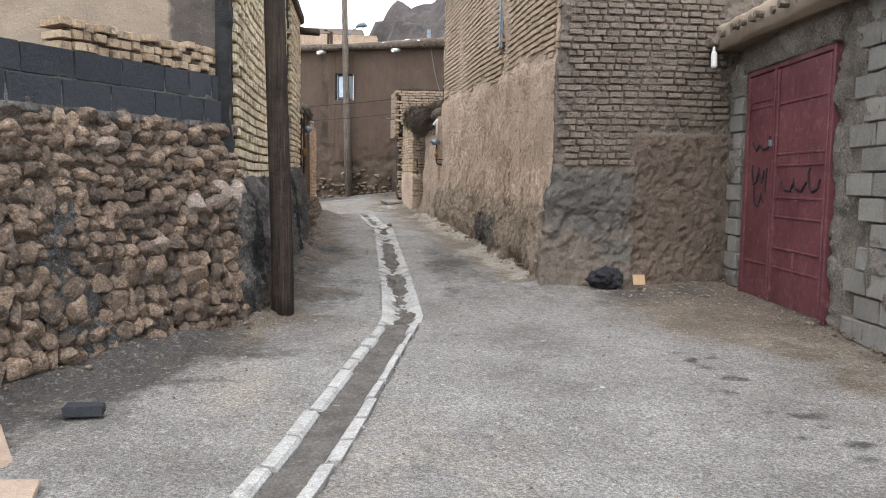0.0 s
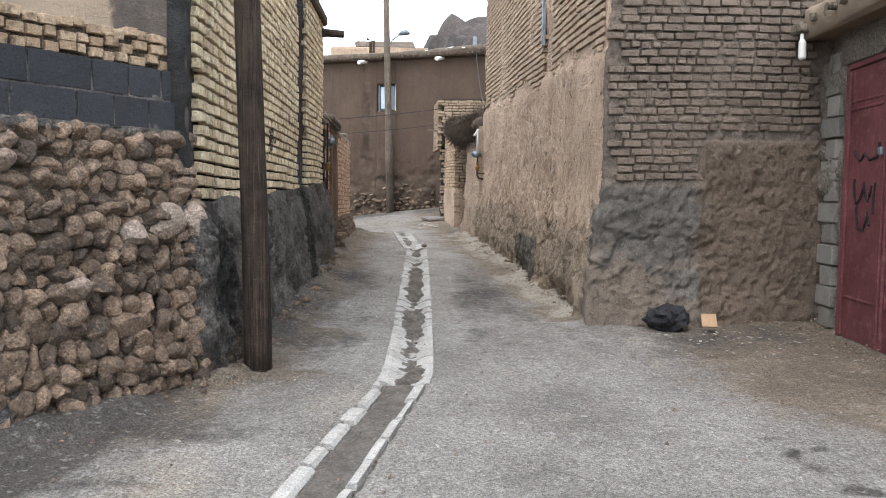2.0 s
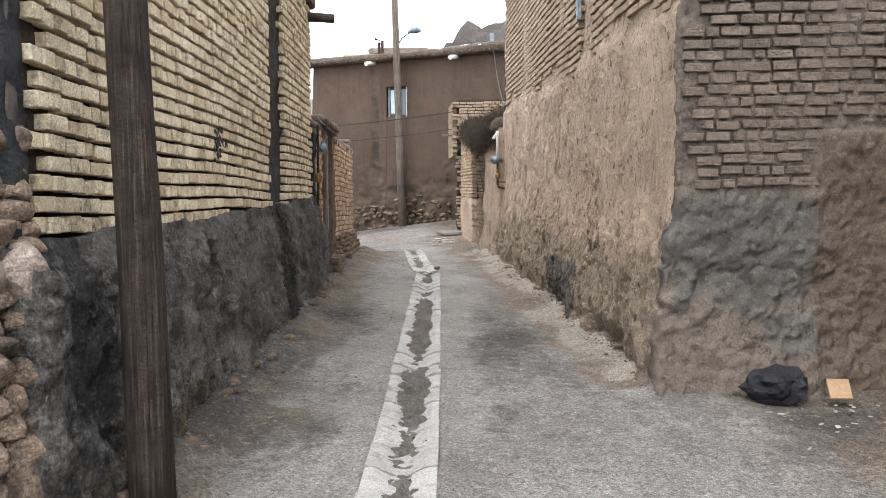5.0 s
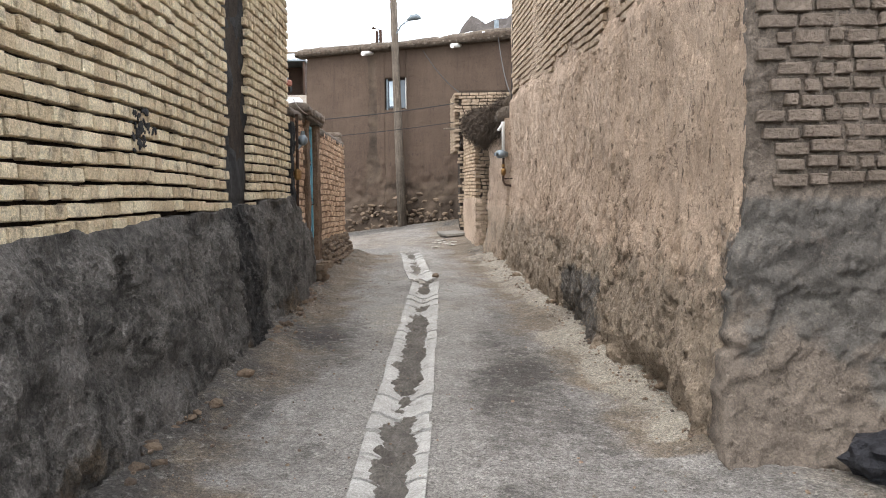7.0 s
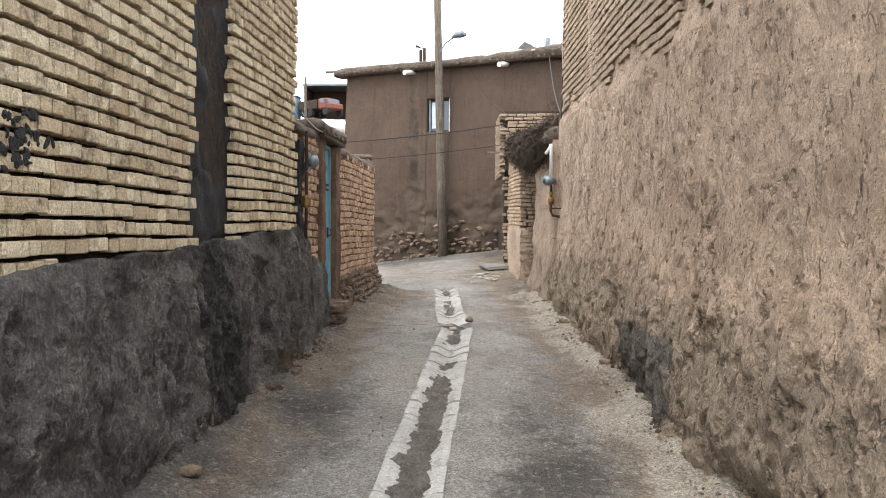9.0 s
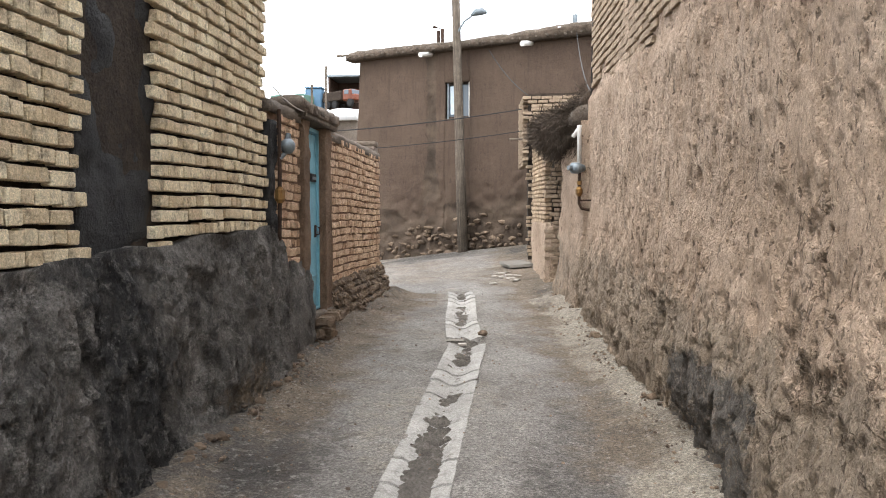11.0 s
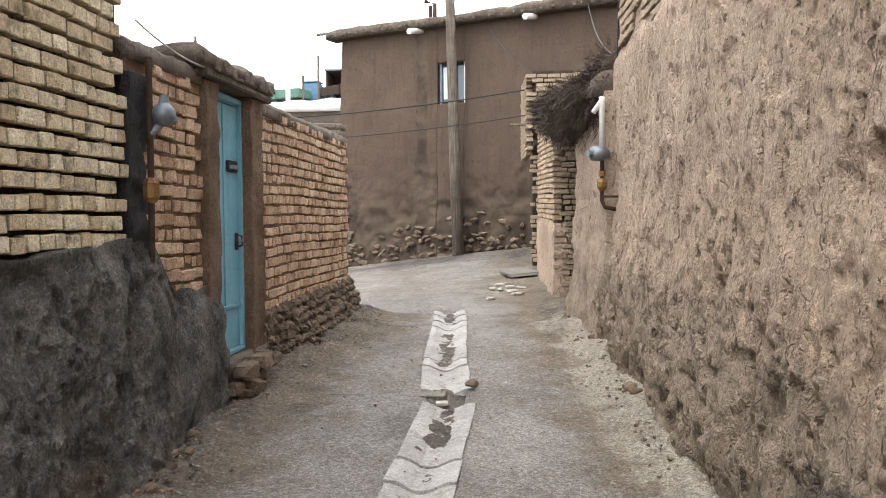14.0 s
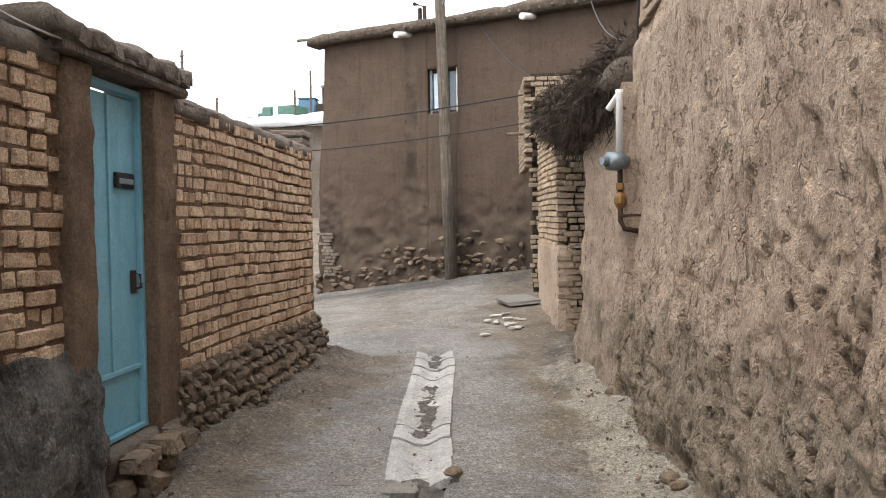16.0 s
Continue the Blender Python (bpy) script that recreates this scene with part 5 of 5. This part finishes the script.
# ---- brushwood roof edge ----
brush = thing("brushwood_eaves", "shaggy dark brushwood roof edge over the low wall", "roof edge")
cent = [Vector(c) for c in ((2.02, 18.42, 3.1), (1.85, 19.0, 2.98), (1.76, 19.7, 2.98), (1.66, 20.4, 3.05), (1.56, 21.0, 3.16), (1.46, 21.6, 3.26))]
rads = [0.3, 0.33, 0.33, 0.3, 0.27, 0.16]


def along(t):
    i = min(int(t), len(cent) - 2)
    f = t - i
    return cent[i].lerp(cent[i + 1], f), rads[i] * (1 - f) + rads[i + 1] * f


def shag(t, a):
    """How far the mat reaches from its middle line: ragged, with two sagging tufts."""
    sag = max(0.0, -math.cos(a)) * (0.5 * math.exp(-((t - 0.35) / 0.5) ** 2) + 0.45 * math.exp(-((t - 3.6) / 0.8) ** 2) - 0.3)
    return 0.95 + 0.3 * sag + 0.34 * noise.noise(Vector((t * 1.7, math.cos(a) * 1.3, math.sin(a) * 1.3))) + 0.2 * noise.noise(Vector((t * 5, math.cos(a) * 3, math.sin(a) * 3)))


bm = bmesh.new()
rings = []
for i in range(61):
    t = i / 60 * 4.999
    c, rr = along(t)
    rings.append([bm.verts.new(c + Vector((-math.sin(a), 0, math.cos(a))) * rr * shag(t, a) * 0.9) for a in [k / 28 * math.tau for k in range(28)]])
for u, v in zip(rings, rings[1:]):
    for k in range(28):
        bm.faces.new((u[k], u[(k + 1) % 28], v[(k + 1) % 28], v[k]))
bm.faces.new(rings[0])
bm.faces.new(rings[-1][::-1])
bmesh.ops.recalc_face_normals(bm, faces=bm.faces)
part("core", bm, M["straw"], brush)
bv, bf = [], []
q = random.Random(12)
for k in range(900):
    t = q.random() * 4.999
    c, rr = along(t)
    a = q.uniform(-0.7, math.pi + 0.9)
    n = Vector((-math.sin(a), q.uniform(-0.3, 0.3), math.cos(a))).normalized()
    root = c + n * rr * shag(t, a) * 0.88
    lean = Vector((q.uniform(-0.7, 0.1), q.uniform(-1.2, 1.2), q.uniform(-1.1, 0.35)))
    for j in range(14):
        p = root + Vector((q.gauss(0, 0.05), q.gauss(0, 0.07), q.gauss(0, 0.05)))
        d = (lean + n * 0.25 + Vector((q.gauss(0, 0.35), q.gauss(0, 0.45), q.gauss(0, 0.35)))).normalized()
        ln, wd = q.uniform(0.06, 0.24), q.uniform(0.002, 0.006)
        sidev = d.cross(Vector((q.uniform(-1, 1), q.uniform(-1, 1), 0.9))).normalized() * wd
        bend = Vector((q.gauss(0, 0.02), q.gauss(0, 0.03), q.gauss(0, 0.02)))
        mid, end = p + d * ln * 0.5 + bend, p + d * ln + Vector((0, 0, -0.03))
        at = len(bv)
        bv += [p - sidev, p + sidev, mid + sidev, mid - sidev, end]
        bf += [(at, at + 1, at + 2, at + 3), (at + 3, at + 2, at + 4)]
tagged(mesh_object("twig_mass", bv, bf, M["straw"], brush), kind="stuff")
slab("mud_top", lambda y, s: np.stack([1.98 - 0.13 * (y - 18.4) + 0.28 * np.cos(s * math.pi), y, 3.06 + 0.06 * np.abs(y - 19.6) * 0.6 + 0.1 * np.sin(s * math.pi) + 0.03 * fbm(np.stack([y, s, 0 * y], -1), 4, 3)], -1), steps(18.35, 21.5, 0.06), steps(0, 1, 0.1), (0, 0, -0.1), M["mud_south"], brush)

# ---- gas meters ----
gm = thing("gas_riser", "gas regulator on a white and rusty riser pipe", "gas meter")
gx_, gy_ = 1.79, 18.22
part("upper_pipe", tube_bm([(gx_, gy_, 2.44), (gx_, gy_, 2.9), (gx_, gy_, 2.93)], [0.026, 0.026, 0.03], 12), M["pipe"], gm, "white plastic pipe", True)
part("outlet", tube_bm([(gx_, gy_, 2.9), (gx_ - 0.07, gy_ + 0.08, 2.8)], 0.026, 10), M["pipe"], gm, "white plastic spout")
reg = part("regulator", tube_bm([(gx_ - 0.1, gy_ - 0.06, 2.40), (gx_ - 0.09, gy_ - 0.05, 2.4), (gx_ - 0.02, gy_ - 0.02, 2.4), (gx_ + 0.06, gy_ + 0.02, 2.4)], [0.04, 0.068, 0.07, 0.04], 16), M["zinc"], gm, "grey-blue gas regulator", True)
part("cap", tube_bm([(gx_ - 0.14, gy_ - 0.08, 2.4), (gx_ - 0.09, gy_ - 0.05, 2.4)], 0.03, 12), M["zinc"], reg)
part("lower_pipe", tube_bm([(gx_, gy_, 2.42), (gx_, gy_, 1.96), (gx_ + 0.03, gy_, 1.9), (gx_ + 0.14, gy_, 1.88)], 0.02, 10), M["iron"], gm, "rusty iron pipe", True)
part("valve", tube_bm([(gx_, gy_, 2.17), (gx_, gy_, 2.14), (gx_, gy_, 2.09), (gx_, gy_, 2.05)], [0.025, 0.045, 0.045, 0.025], 8), M["brass"], gm, "brass valve")
part("union", tube_bm([(gx_, gy_, 2.24), (gx_, gy_, 2.19)], 0.03, 6), M["brass"], gm)
part("clamp", box_bm((0.2, 0.03, 0.02), pose(gx_ + 0.1, gy_ - 0.02, 2.0), 0.003), M["iron"], gm)
gl = thing("gas_riser", "grey gas regulator on a pipe by the tarred house corner", "gas meter")
lx, ly = -0.985, 14.93
reg = part("regulator", tube_bm([(lx - 0.02, ly, 2.41), (lx + 0.03, ly, 2.41), (lx + 0.07, ly, 2.41), (lx + 0.1, ly, 2.41)], [0.04, 0.068, 0.066, 0.03], 16), M["zinc"], gl, "grey gas regulator", True)
part("cap", tube_bm([(lx + 0.02, ly + 0.03, 2.41), (lx + 0.02, ly + 0.17, 2.40)], [0.04, 0.028], 12), M["zinc"], reg)
part("inlet", tube_bm([(lx - 0.02, ly - 0.04, 2.3), (lx + 0.01, ly - 0.01, 2.34), (lx + 0.03, ly + 0.01, 2.37)], 0.02, 10), M["zinc"], gl)
part("vent_stub", tube_bm([(lx + 0.04, ly, 2.46), (lx + 0.05, ly, 2.52)], [0.03, 0.022], 10), M["zinc"], reg)
part("riser", tube_bm([(lx - 0.02, ly - 0.04, 2.72), (lx - 0.02, ly - 0.04, 2.0), (lx - 0.03, ly - 0.03, 1.6)], 0.018, 10), M["iron"], gl, "dark iron pipe")
part("valve", tube_bm([(lx - 0.02, ly - 0.04, 2.06), (lx - 0.02, ly - 0.04, 2.03), (lx - 0.02, ly - 0.04, 1.95), (lx - 0.02, ly - 0.04, 1.92)], [0.025, 0.045, 0.045, 0.025], 8), M["brass"], gl, "brass valve")

# ---- drain ----
drain = tagged(new("drain_channel"), "shallow pale concrete drain channel set in the lane", "drain", kind="structure")


def on_lane(x, y):
    return float(ground_z(x, y))


def drain_frame(y):
    e = 0.05
    t = Vector((float(drain_x(y + e) - drain_x(y - e)), 2 * e, 0)).normalized()
    return Vector((float(drain_x(y)), y, 0)), Vector((t.y, -t.x, 0))


def channel_piece(y0, y1, prof, tilt):
    bm = bmesh.new()
    rows = []
    for i, y in enumerate((y0, (y0 + y1) / 2, y1)):
        c, n = drain_frame(y)
        row = []
        for o, h in prof:
            p = c + n * o
            p.z = float(ground_z(p.x, p.y)) + h + 0.008 + tilt * (i - 1)
            row.append(bm.verts.new(p))
        low = []
        for o, h in prof:
            p = c + n * o
            p.z = float(ground_z(p.x, p.y)) + h - 0.05
            low.append(bm.verts.new(p))
        rows.append((row, low))
    k = len(prof)
    for (a, al), (b, bl) in zip(rows, rows[1:]):
        for j in range(k - 1):
            bm.faces.new((a[j], b[j], b[j + 1], a[j + 1]))
        bm.faces.new((a[0], al[0], bl[0], b[0]))
        bm.faces.new((a[-1], b[-1], bl[-1], al[-1]))
    for (a, al), s in ((rows[0], 1), (rows[-1], -1)):
        for j in range(k - 1):
            bm.faces.new((a[j], a[j + 1], al[j + 1], al[j])[::s])
    bmesh.ops.recalc_face_normals(bm, faces=bm.faces)
    return bm


full = [(-0.19, 0.005), (-0.14, 0.0), (-0.09, -0.022), (-0.045, -0.045), (0, -0.052), (0.045, -0.045), (0.09, -0.022), (0.14, 0.0), (0.19, 0.005)]
y = 7.05
while y < 20.2:
    ln = q.uniform(0.34, 0.43)
    if not 16.28 < y + ln / 2 < 16.7:
        part("channel_piece", channel_piece(y, y + ln - q.uniform(0.012, 0.024), [(o + q.uniform(-0.006, 0.006), h) for o, h in full], q.uniform(-0.012, 0.012)), M["concrete"], drain)
    y += ln
for sgn in (-1, 1):
    y = 2.3
    while y < 7.0:
        ln = q.uniform(0.28, 0.45)
        w0, w1 = q.uniform(0.085, 0.13), q.uniform(0.16, 0.195)
        prof = [(sgn * w0, -0.02), (sgn * (w0 + 0.02), 0.0), (sgn * w1, 0.004)]
        part("rim_piece", channel_piece(y, min(y + ln, 7.03) - q.uniform(0.025, 0.07), prof if sgn > 0 else prof[::-1], q.uniform(-0.004, 0.004)), M["concrete"], drain)
        y += ln
xs = -0.95
k = 0
while xs < 0.3:
    w = q.uniform(0.14, 0.34)
    x0, x1 = xs, xs + w - 0.012
    for row in range(2 if q.random() < 0.35 else 1):
        yc = 16.46 + 0.1 * row + 0.05 * xs + q.uniform(-0.015, 0.015)
        part("cross_slab", box_bm((x1 - x0, q.uniform(0.09, 0.13), 0.06), pose((x0 + x1) / 2, yc, on_lane(xs, yc) - 0.033 + q.uniform(-0.006, 0.008), q.uniform(-3, 3), q.uniform(-3, 3), q.uniform(-7, 7)), 0.01, 0.01, k), M["block_grey"], drain)
        k += 1
    xs += w
sy = steps(2.2, 20.3, 0.025)
so = steps(-0.165, 0.165, 0.022)
SY, SO = np.meshgrid(sy, so, indexing="ij")
dxs = drain_x(SY + 0.05) - drain_x(SY - 0.05)
SX = drain_x(SY) + SO
pp = np.stack([SX, SY, 0 * SX], -1)
fill = -0.05 + 0.045 * smooth(-0.5, 0.6, fbm(pp * [1.6, 0.9, 1], 1.5, 3)) + 0.026 * fbm(pp, 11, 5, 0.75) - 0.022 * smooth(0.08, 0.165, np.abs(SO))
fill = np.where(SY < 7.05, -0.022 + 0.012 * fbm(pp, 7, 3), fill) + 0.02 * np.exp(-((SY - 16.5) / 0.22) ** 2) - 0.016 * smooth(16.7, 17.2, SY) * (1 - 0.3 * fbm(pp, 3, 2)) - 0.01 * smooth(12.0, 13.5, SY)
SZ = ground_z(SX, SY) + fill
sid = np.arange(SX.size).reshape(SX.shape)
tagged(mesh_object("silt", np.stack([SX, SY, SZ], -1).reshape(-1, 3), np.stack([sid[:-1, :-1], sid[1:, :-1], sid[1:, 1:], sid[:-1, 1:]], -1).reshape(-1, 4).tolist(), M["silt"], drain, True), kind="stuff")

# ---- distance ----
hill = tagged(new("backdrop_hill"), "dark bare rocky hill behind the village", "hill", kind="structure")
hu, hv = np.meshgrid(np.linspace(-1, 1, 110), np.linspace(-1, 1, 80), indexing="ij")
hp = np.stack([hu * 3, hv * 3, 0 * hu], -1)
hr = np.sqrt(hu ** 2 + hv ** 2)
hz = 8 + 31 * smooth(1.0, 0.35, hr + 0.1 * fbm(hp, 1.0, 3)) + 3.2 * fbm(hp, 2.5, 5) * smooth(1, 0.7, hr)
hid = np.arange(hu.size).reshape(hu.shape)
mesh_object("rock_face", np.stack([30 + hu * 42, 172 + hv * 40, hz], -1).reshape(-1, 3), np.stack([hid[:-1, :-1], hid[1:, :-1], hid[1:, 1:], hid[:-1, 1:]], -1).reshape(-1, 4).tolist(), M["rock"], hill, False)
mound = thing("mud_house", "distant low mud house on the slope", "house")
part("wall", box_bm((8.4, 5, 7.0), pose(-2.6, 73, 10.6), 0.2, 0.15), M["mud"], mound)
part("roof", box_bm((5.2, 4.6, 0.7), pose(-2.2, 73, 14.3), 0.25, 0.12), M["mud_south"], mound)
vh = thing("village_house", "low grey house with a white sheet along its roof edge", "house")
part("wall", box_bm((12, 5, 7.4), pose(-12.0, 45, 2.75), 0.05), M["mud_south"], vh)
slab("roof_sheet", lambda x, k: np.stack([x, 42.2 + 2 * k, 6.45 + 0.022 * (x + 8) + 0.1 * k + 0.06 * fbm(np.stack([x, k, 0 * x], -1), 1.5, 3)], -1), steps(-18.2, -5.9, 0.15), steps(0, 1, 0.2), (0, 0, -0.18), M["sheet"], vh)
for k, xx in enumerate((-12.6, -8.6)):
    part("stove_pipe", tube_bm([(xx, 43, 6.4), (xx, 43, 7.2)], 0.1, 10), M["pipe"], vh)


def truck(at, cabmat, boxmat, label, yaw):
    tr = thing("lorry", label, "truck", at)
    tr.rotation_euler = (0, 0, yaw)
    tr.scale = (1.6, 1.6, 1.6)
    part("cab", box_bm((1.0, 1.6, 0.9), pose(0.75, 0, 0.95), 0.12), M[cabmat], tr)
    part("bonnet", box_bm((0.6, 1.4, 0.5), pose(1.45, 0, 0.72), 0.1), M[cabmat], tr)
    part("windscreen", box_bm((0.04, 1.3, 0.38), pose(1.26, 0, 1.17, 0, -12), 0.02), M["glass"], tr)
    part("side_window", box_bm((0.5, 0.03, 0.34), pose(0.8, -0.81, 1.17), 0.02), M["glass"], tr)
    part("load_bed", box_bm((2.2, 1.7, 0.75), pose(-0.9, 0, 0.95), 0.05), M[boxmat], tr)
    for xx in (1.2, -0.6, -1.4):
        for yy in (-0.75, 0.75):
            part("wheel", tube_bm([(xx, yy - 0.12, 0.3), (xx, yy + 0.12, 0.3)], 0.3, 14), M["rubber"], tr)
    return tr


truck((-20.9, 109, 15.75), "orange", "wood", "small orange lorry parked on the slope", radians(-35))
truck((-28.7, 109, 15.3), "green", "green", "green lorry parked on the slope", radians(160))
tk = thing("shed", "dark open shed behind the parked lorry", "shed")
part("back", box_bm((7.0, 0.3, 5.2), pose(-20.6, 117, 17.8), 0.05), M["iron"], tk)
part("roof", box_bm((7.4, 5.4, 0.3), pose(-20.6, 114.6, 20.5), 0.05), M["zinc"], tk)
for xx in (-24.0, -17.2):
    part("side", box_bm((0.25, 5.0, 5.2), pose(xx, 114.6, 17.8), 0.04), M["iron"], tk)
bt = thing("water_tank", "blue metal water tank on the slope", "tank")
part("shell", box_bm((2.3, 2.0, 3.2), pose(-25.6, 111, 17.0), 0.2), M["tank"], bt)
part("lid", box_bm((2.4, 2.1, 0.15), pose(-25.6, 111, 18.7), 0.05), M["tank"], bt)
for k, (xx, yy, zt) in enumerate(((-11.2, 58, 11.4), (-11.6, 56, 9.9), (-15.55, 50, 10.95), (-14.6, 52, 8.9))):
    mp = thing("mast", "thin wooden mast on the slope", "pole")
    part("shaft", tube_bm([(xx, yy, 5), (xx + 0.05, yy, zt)], [0.1, 0.07], 8), M["wood_grey"], mp)
    if k == 2:
        for j in range(3):
            part("insulator", tube_bm([(xx, yy - 0.1, zt - 0.3 - 0.3 * j), (xx + 0.2, yy - 0.1, zt - 0.3 - 0.3 * j)], 0.04, 6), M["wood_grey"], mp)

# ---- loose things on the lane ----
def on_ground(x, y):
    return float(ground_z(x, y))


b = thing("rubbish_bag", "black plastic rubbish bag lying against the mud wall", "bag")
bm = bmesh.new()
bmesh.ops.create_icosphere(bm, subdivisions=3, radius=0.5)
for v in bm.verts:
    v.co = Vector((v.co.x * 0.42, v.co.y * 0.3, v.co.z * 0.26)) * (1 + 0.35 * noise.noise(v.co * 4) + 0.22 * noise.noise(v.co * 11))
bmesh.ops.transform(bm, matrix=pose(2.93, 8.98, on_ground(2.93, 8.98) + 0.11, 0, 6, 8), verts=bm.verts)
part("sack", bm, M["bag"], b)
c = thing("cardboard_piece", "brown square of cardboard on the ground", "litter")
part("sheet", box_bm((0.14, 0.02, 0.14), pose(3.28, 8.86, on_ground(3.28, 8.86) + 0.11, -38, 0, -8), 0.003), M["card"], c)
s = thing("broken_slab", "broken pink stone slab lying by the wall", "slab")
part("plate", box_bm((0.62, 0.5, 0.03), pose(-1.98, 3.85, on_ground(-1.9, 3.9) + 0.09, 10, 12, 32), 0.006, 0.008), M["slate"], s)
s = thing("broken_slab", "broken pink stone slab lying by the wall", "slab")
part("plate", box_bm((0.4, 0.3, 0.03), pose(-1.55, 3.35, on_ground(-1.5, 3.4) + 0.05, 3, 4, 12), 0.006, 0.008), M["slate"], s)
s = thing("cement_block_piece", "dark grey broken cement block on the dirt", "block")
part("piece", box_bm((0.21, 0.1, 0.06), pose(-1.52, 4.5, on_ground(-1.5, 4.5) + 0.05, 0, 0, 6), 0.008, 0.006), M["block"], s)
s = thing("flat_stone", "pale flat stone lying by the brick pier", "stone")
part("plate", box_bm((0.5, 0.62, 0.05), pose(1.0, 23.8, on_ground(1.0, 23.8) + 0.06, 4, -4, 20), 0.012, 0.02), M["block_grey"], s)
pk = thing("cigarette_packet", "small white paper packet in the drain", "litter")
part("box", box_bm((0.085, 0.055, 0.022), pose(0.47, 16.22, on_ground(0.47, 16.22) + 0.0, 6, 0, 10), 0.003), M["paper"], pk)
rk = thing("stone", "dark fist-sized stone at the drain's edge", "stone")
ro = new("body", stone_mesh("body", 300, M["stone_dark"]))
ro.parent, ro.matrix_basis = rk, Matrix.LocRotScale((0.66, 16.6, on_ground(0.66, 16.6) + 0.05), Euler((0, 0, 0.4)), (0.11, 0.09, 0.08))

# rubble, gravel and litter, past counting
q = random.Random(99)
gi = []
for k in range(3800):
    y = q.uniform(2.5, 20.5)
    lb_, rb_ = float(left_base(y)), float(right_base(y))
    u = q.random()
    if u < 0.36:
        x = lb_ + abs(q.gauss(0, 0.22)) + 0.02
    elif u < 0.6:
        x = rb_ - abs(q.gauss(0, 0.2)) - 0.02
    elif u < 0.72:
        y = q.uniform(6.5, 9.2)
        x = q.uniform(2.2, 4.3)
    else:
        x = q.uniform(max(lb_, -2.5), min(rb_, 4.3))
    big = abs(q.gauss(0, 1))
    edge = min(x - lb_, rb_ - x)
    sz = 0.006 + 0.007 * big * (1.8 if edge < 0.25 else 1.0)
    if edge < 0.02:
        continue
    zz = on_ground(x, y) + 0.07 * max(0, 1 - edge / 0.45) + sz * 0.3
    gi.append((Vector((x, y, zz)), (sz * q.uniform(0.9, 1.8), sz * q.uniform(0.9, 1.4), sz), q.uniform(0, 6.28), 0.0))
gravel = tagged(new("gravel"), "loose pebbles and clods of dirt along the lane", "gravel", kind="stuff")
lay("pebble", [stone_mesh("pebble", s + 200, M["stone"], 1) for s in range(6)], gi, gravel, lambda c: False, "pebbles")
li = []
for k in range(70):
    near_gate = q.random() < 0.75
    x, y = (q.gauss(3.5, 0.4), q.gauss(8.5, 0.35)) if near_gate else (q.uniform(-0.9, 4.0), q.uniform(3.5, 9))
    if x > 4.2 or y > 9.0:
        continue
    li.append((Vector((x, y, on_ground(x, y) + 0.02)), (q.uniform(0.012, 0.05), q.uniform(0.006, 0.022), 0.005), q.uniform(0, 6.28), q.uniform(-0.3, 0.3)))
for k in range(16):
    x, y = q.gauss(0.75, 0.15), q.gauss(22.2, 0.35)
    li.append((Vector((x, y, on_ground(x, y) + 0.03)), (q.uniform(0.05, 0.16), q.uniform(0.03, 0.08), 0.02), q.uniform(0, 6.28), q.uniform(-0.3, 0.3)))
litter = tagged(new("litter"), "scraps of pale paper and straw on the ground", "litter", kind="stuff")
lay("scrap", [brick_mesh("scrap", s + 400, M["paper"], 0.1) for s in range(4)], li, litter, lambda c: False, "scraps")
foot = []
for k in range(150):
    left = q.random() < 0.6
    y = q.uniform(7.2, 16.3) if left else q.uniform(9.6, 19.8)
    x = float(left_base(y)) + q.uniform(-0.02, 0.16) if left else float(right_base(y)) - q.uniform(-0.05, 0.06)
    sz = q.uniform(0.04, 0.11)
    foot.append((Vector((x, y, on_ground(x, y) + 0.06)), (sz * 1.5, sz, sz * 0.8), q.uniform(0, 6.28), q.uniform(-0.4, 0.4)))
clods = tagged(new("rubble"), "brown clods and stones fallen at the foot of the walls", "rubble", kind="stuff")
lay("clod", [stone_mesh("clod", s + 220, M["stone_dark"], 1) for s in range(6)], foot, clods, lambda c: False, "clods")

# tar splash on the yellow bricks
splash = thing("tar_splash", "black tar splash on the yellow brick wall", "stain")
q = random.Random(5)
bm = bmesh.new()
for k in range(46):
    yy, zz = q.gauss(9.95, 0.1), q.gauss(2.12, 0.06)
    bmesh.ops.create_icosphere(bm, subdivisions=1, radius=1.0, matrix=Matrix.LocRotScale((-1.058, yy, zz), Euler((q.uniform(0, 3), 0, 0)), (0.006, q.uniform(0.008, 0.05), q.uniform(0.006, 0.03))))
tagged(part("splatter", bm, M["tar"], splash), kind="stuff")
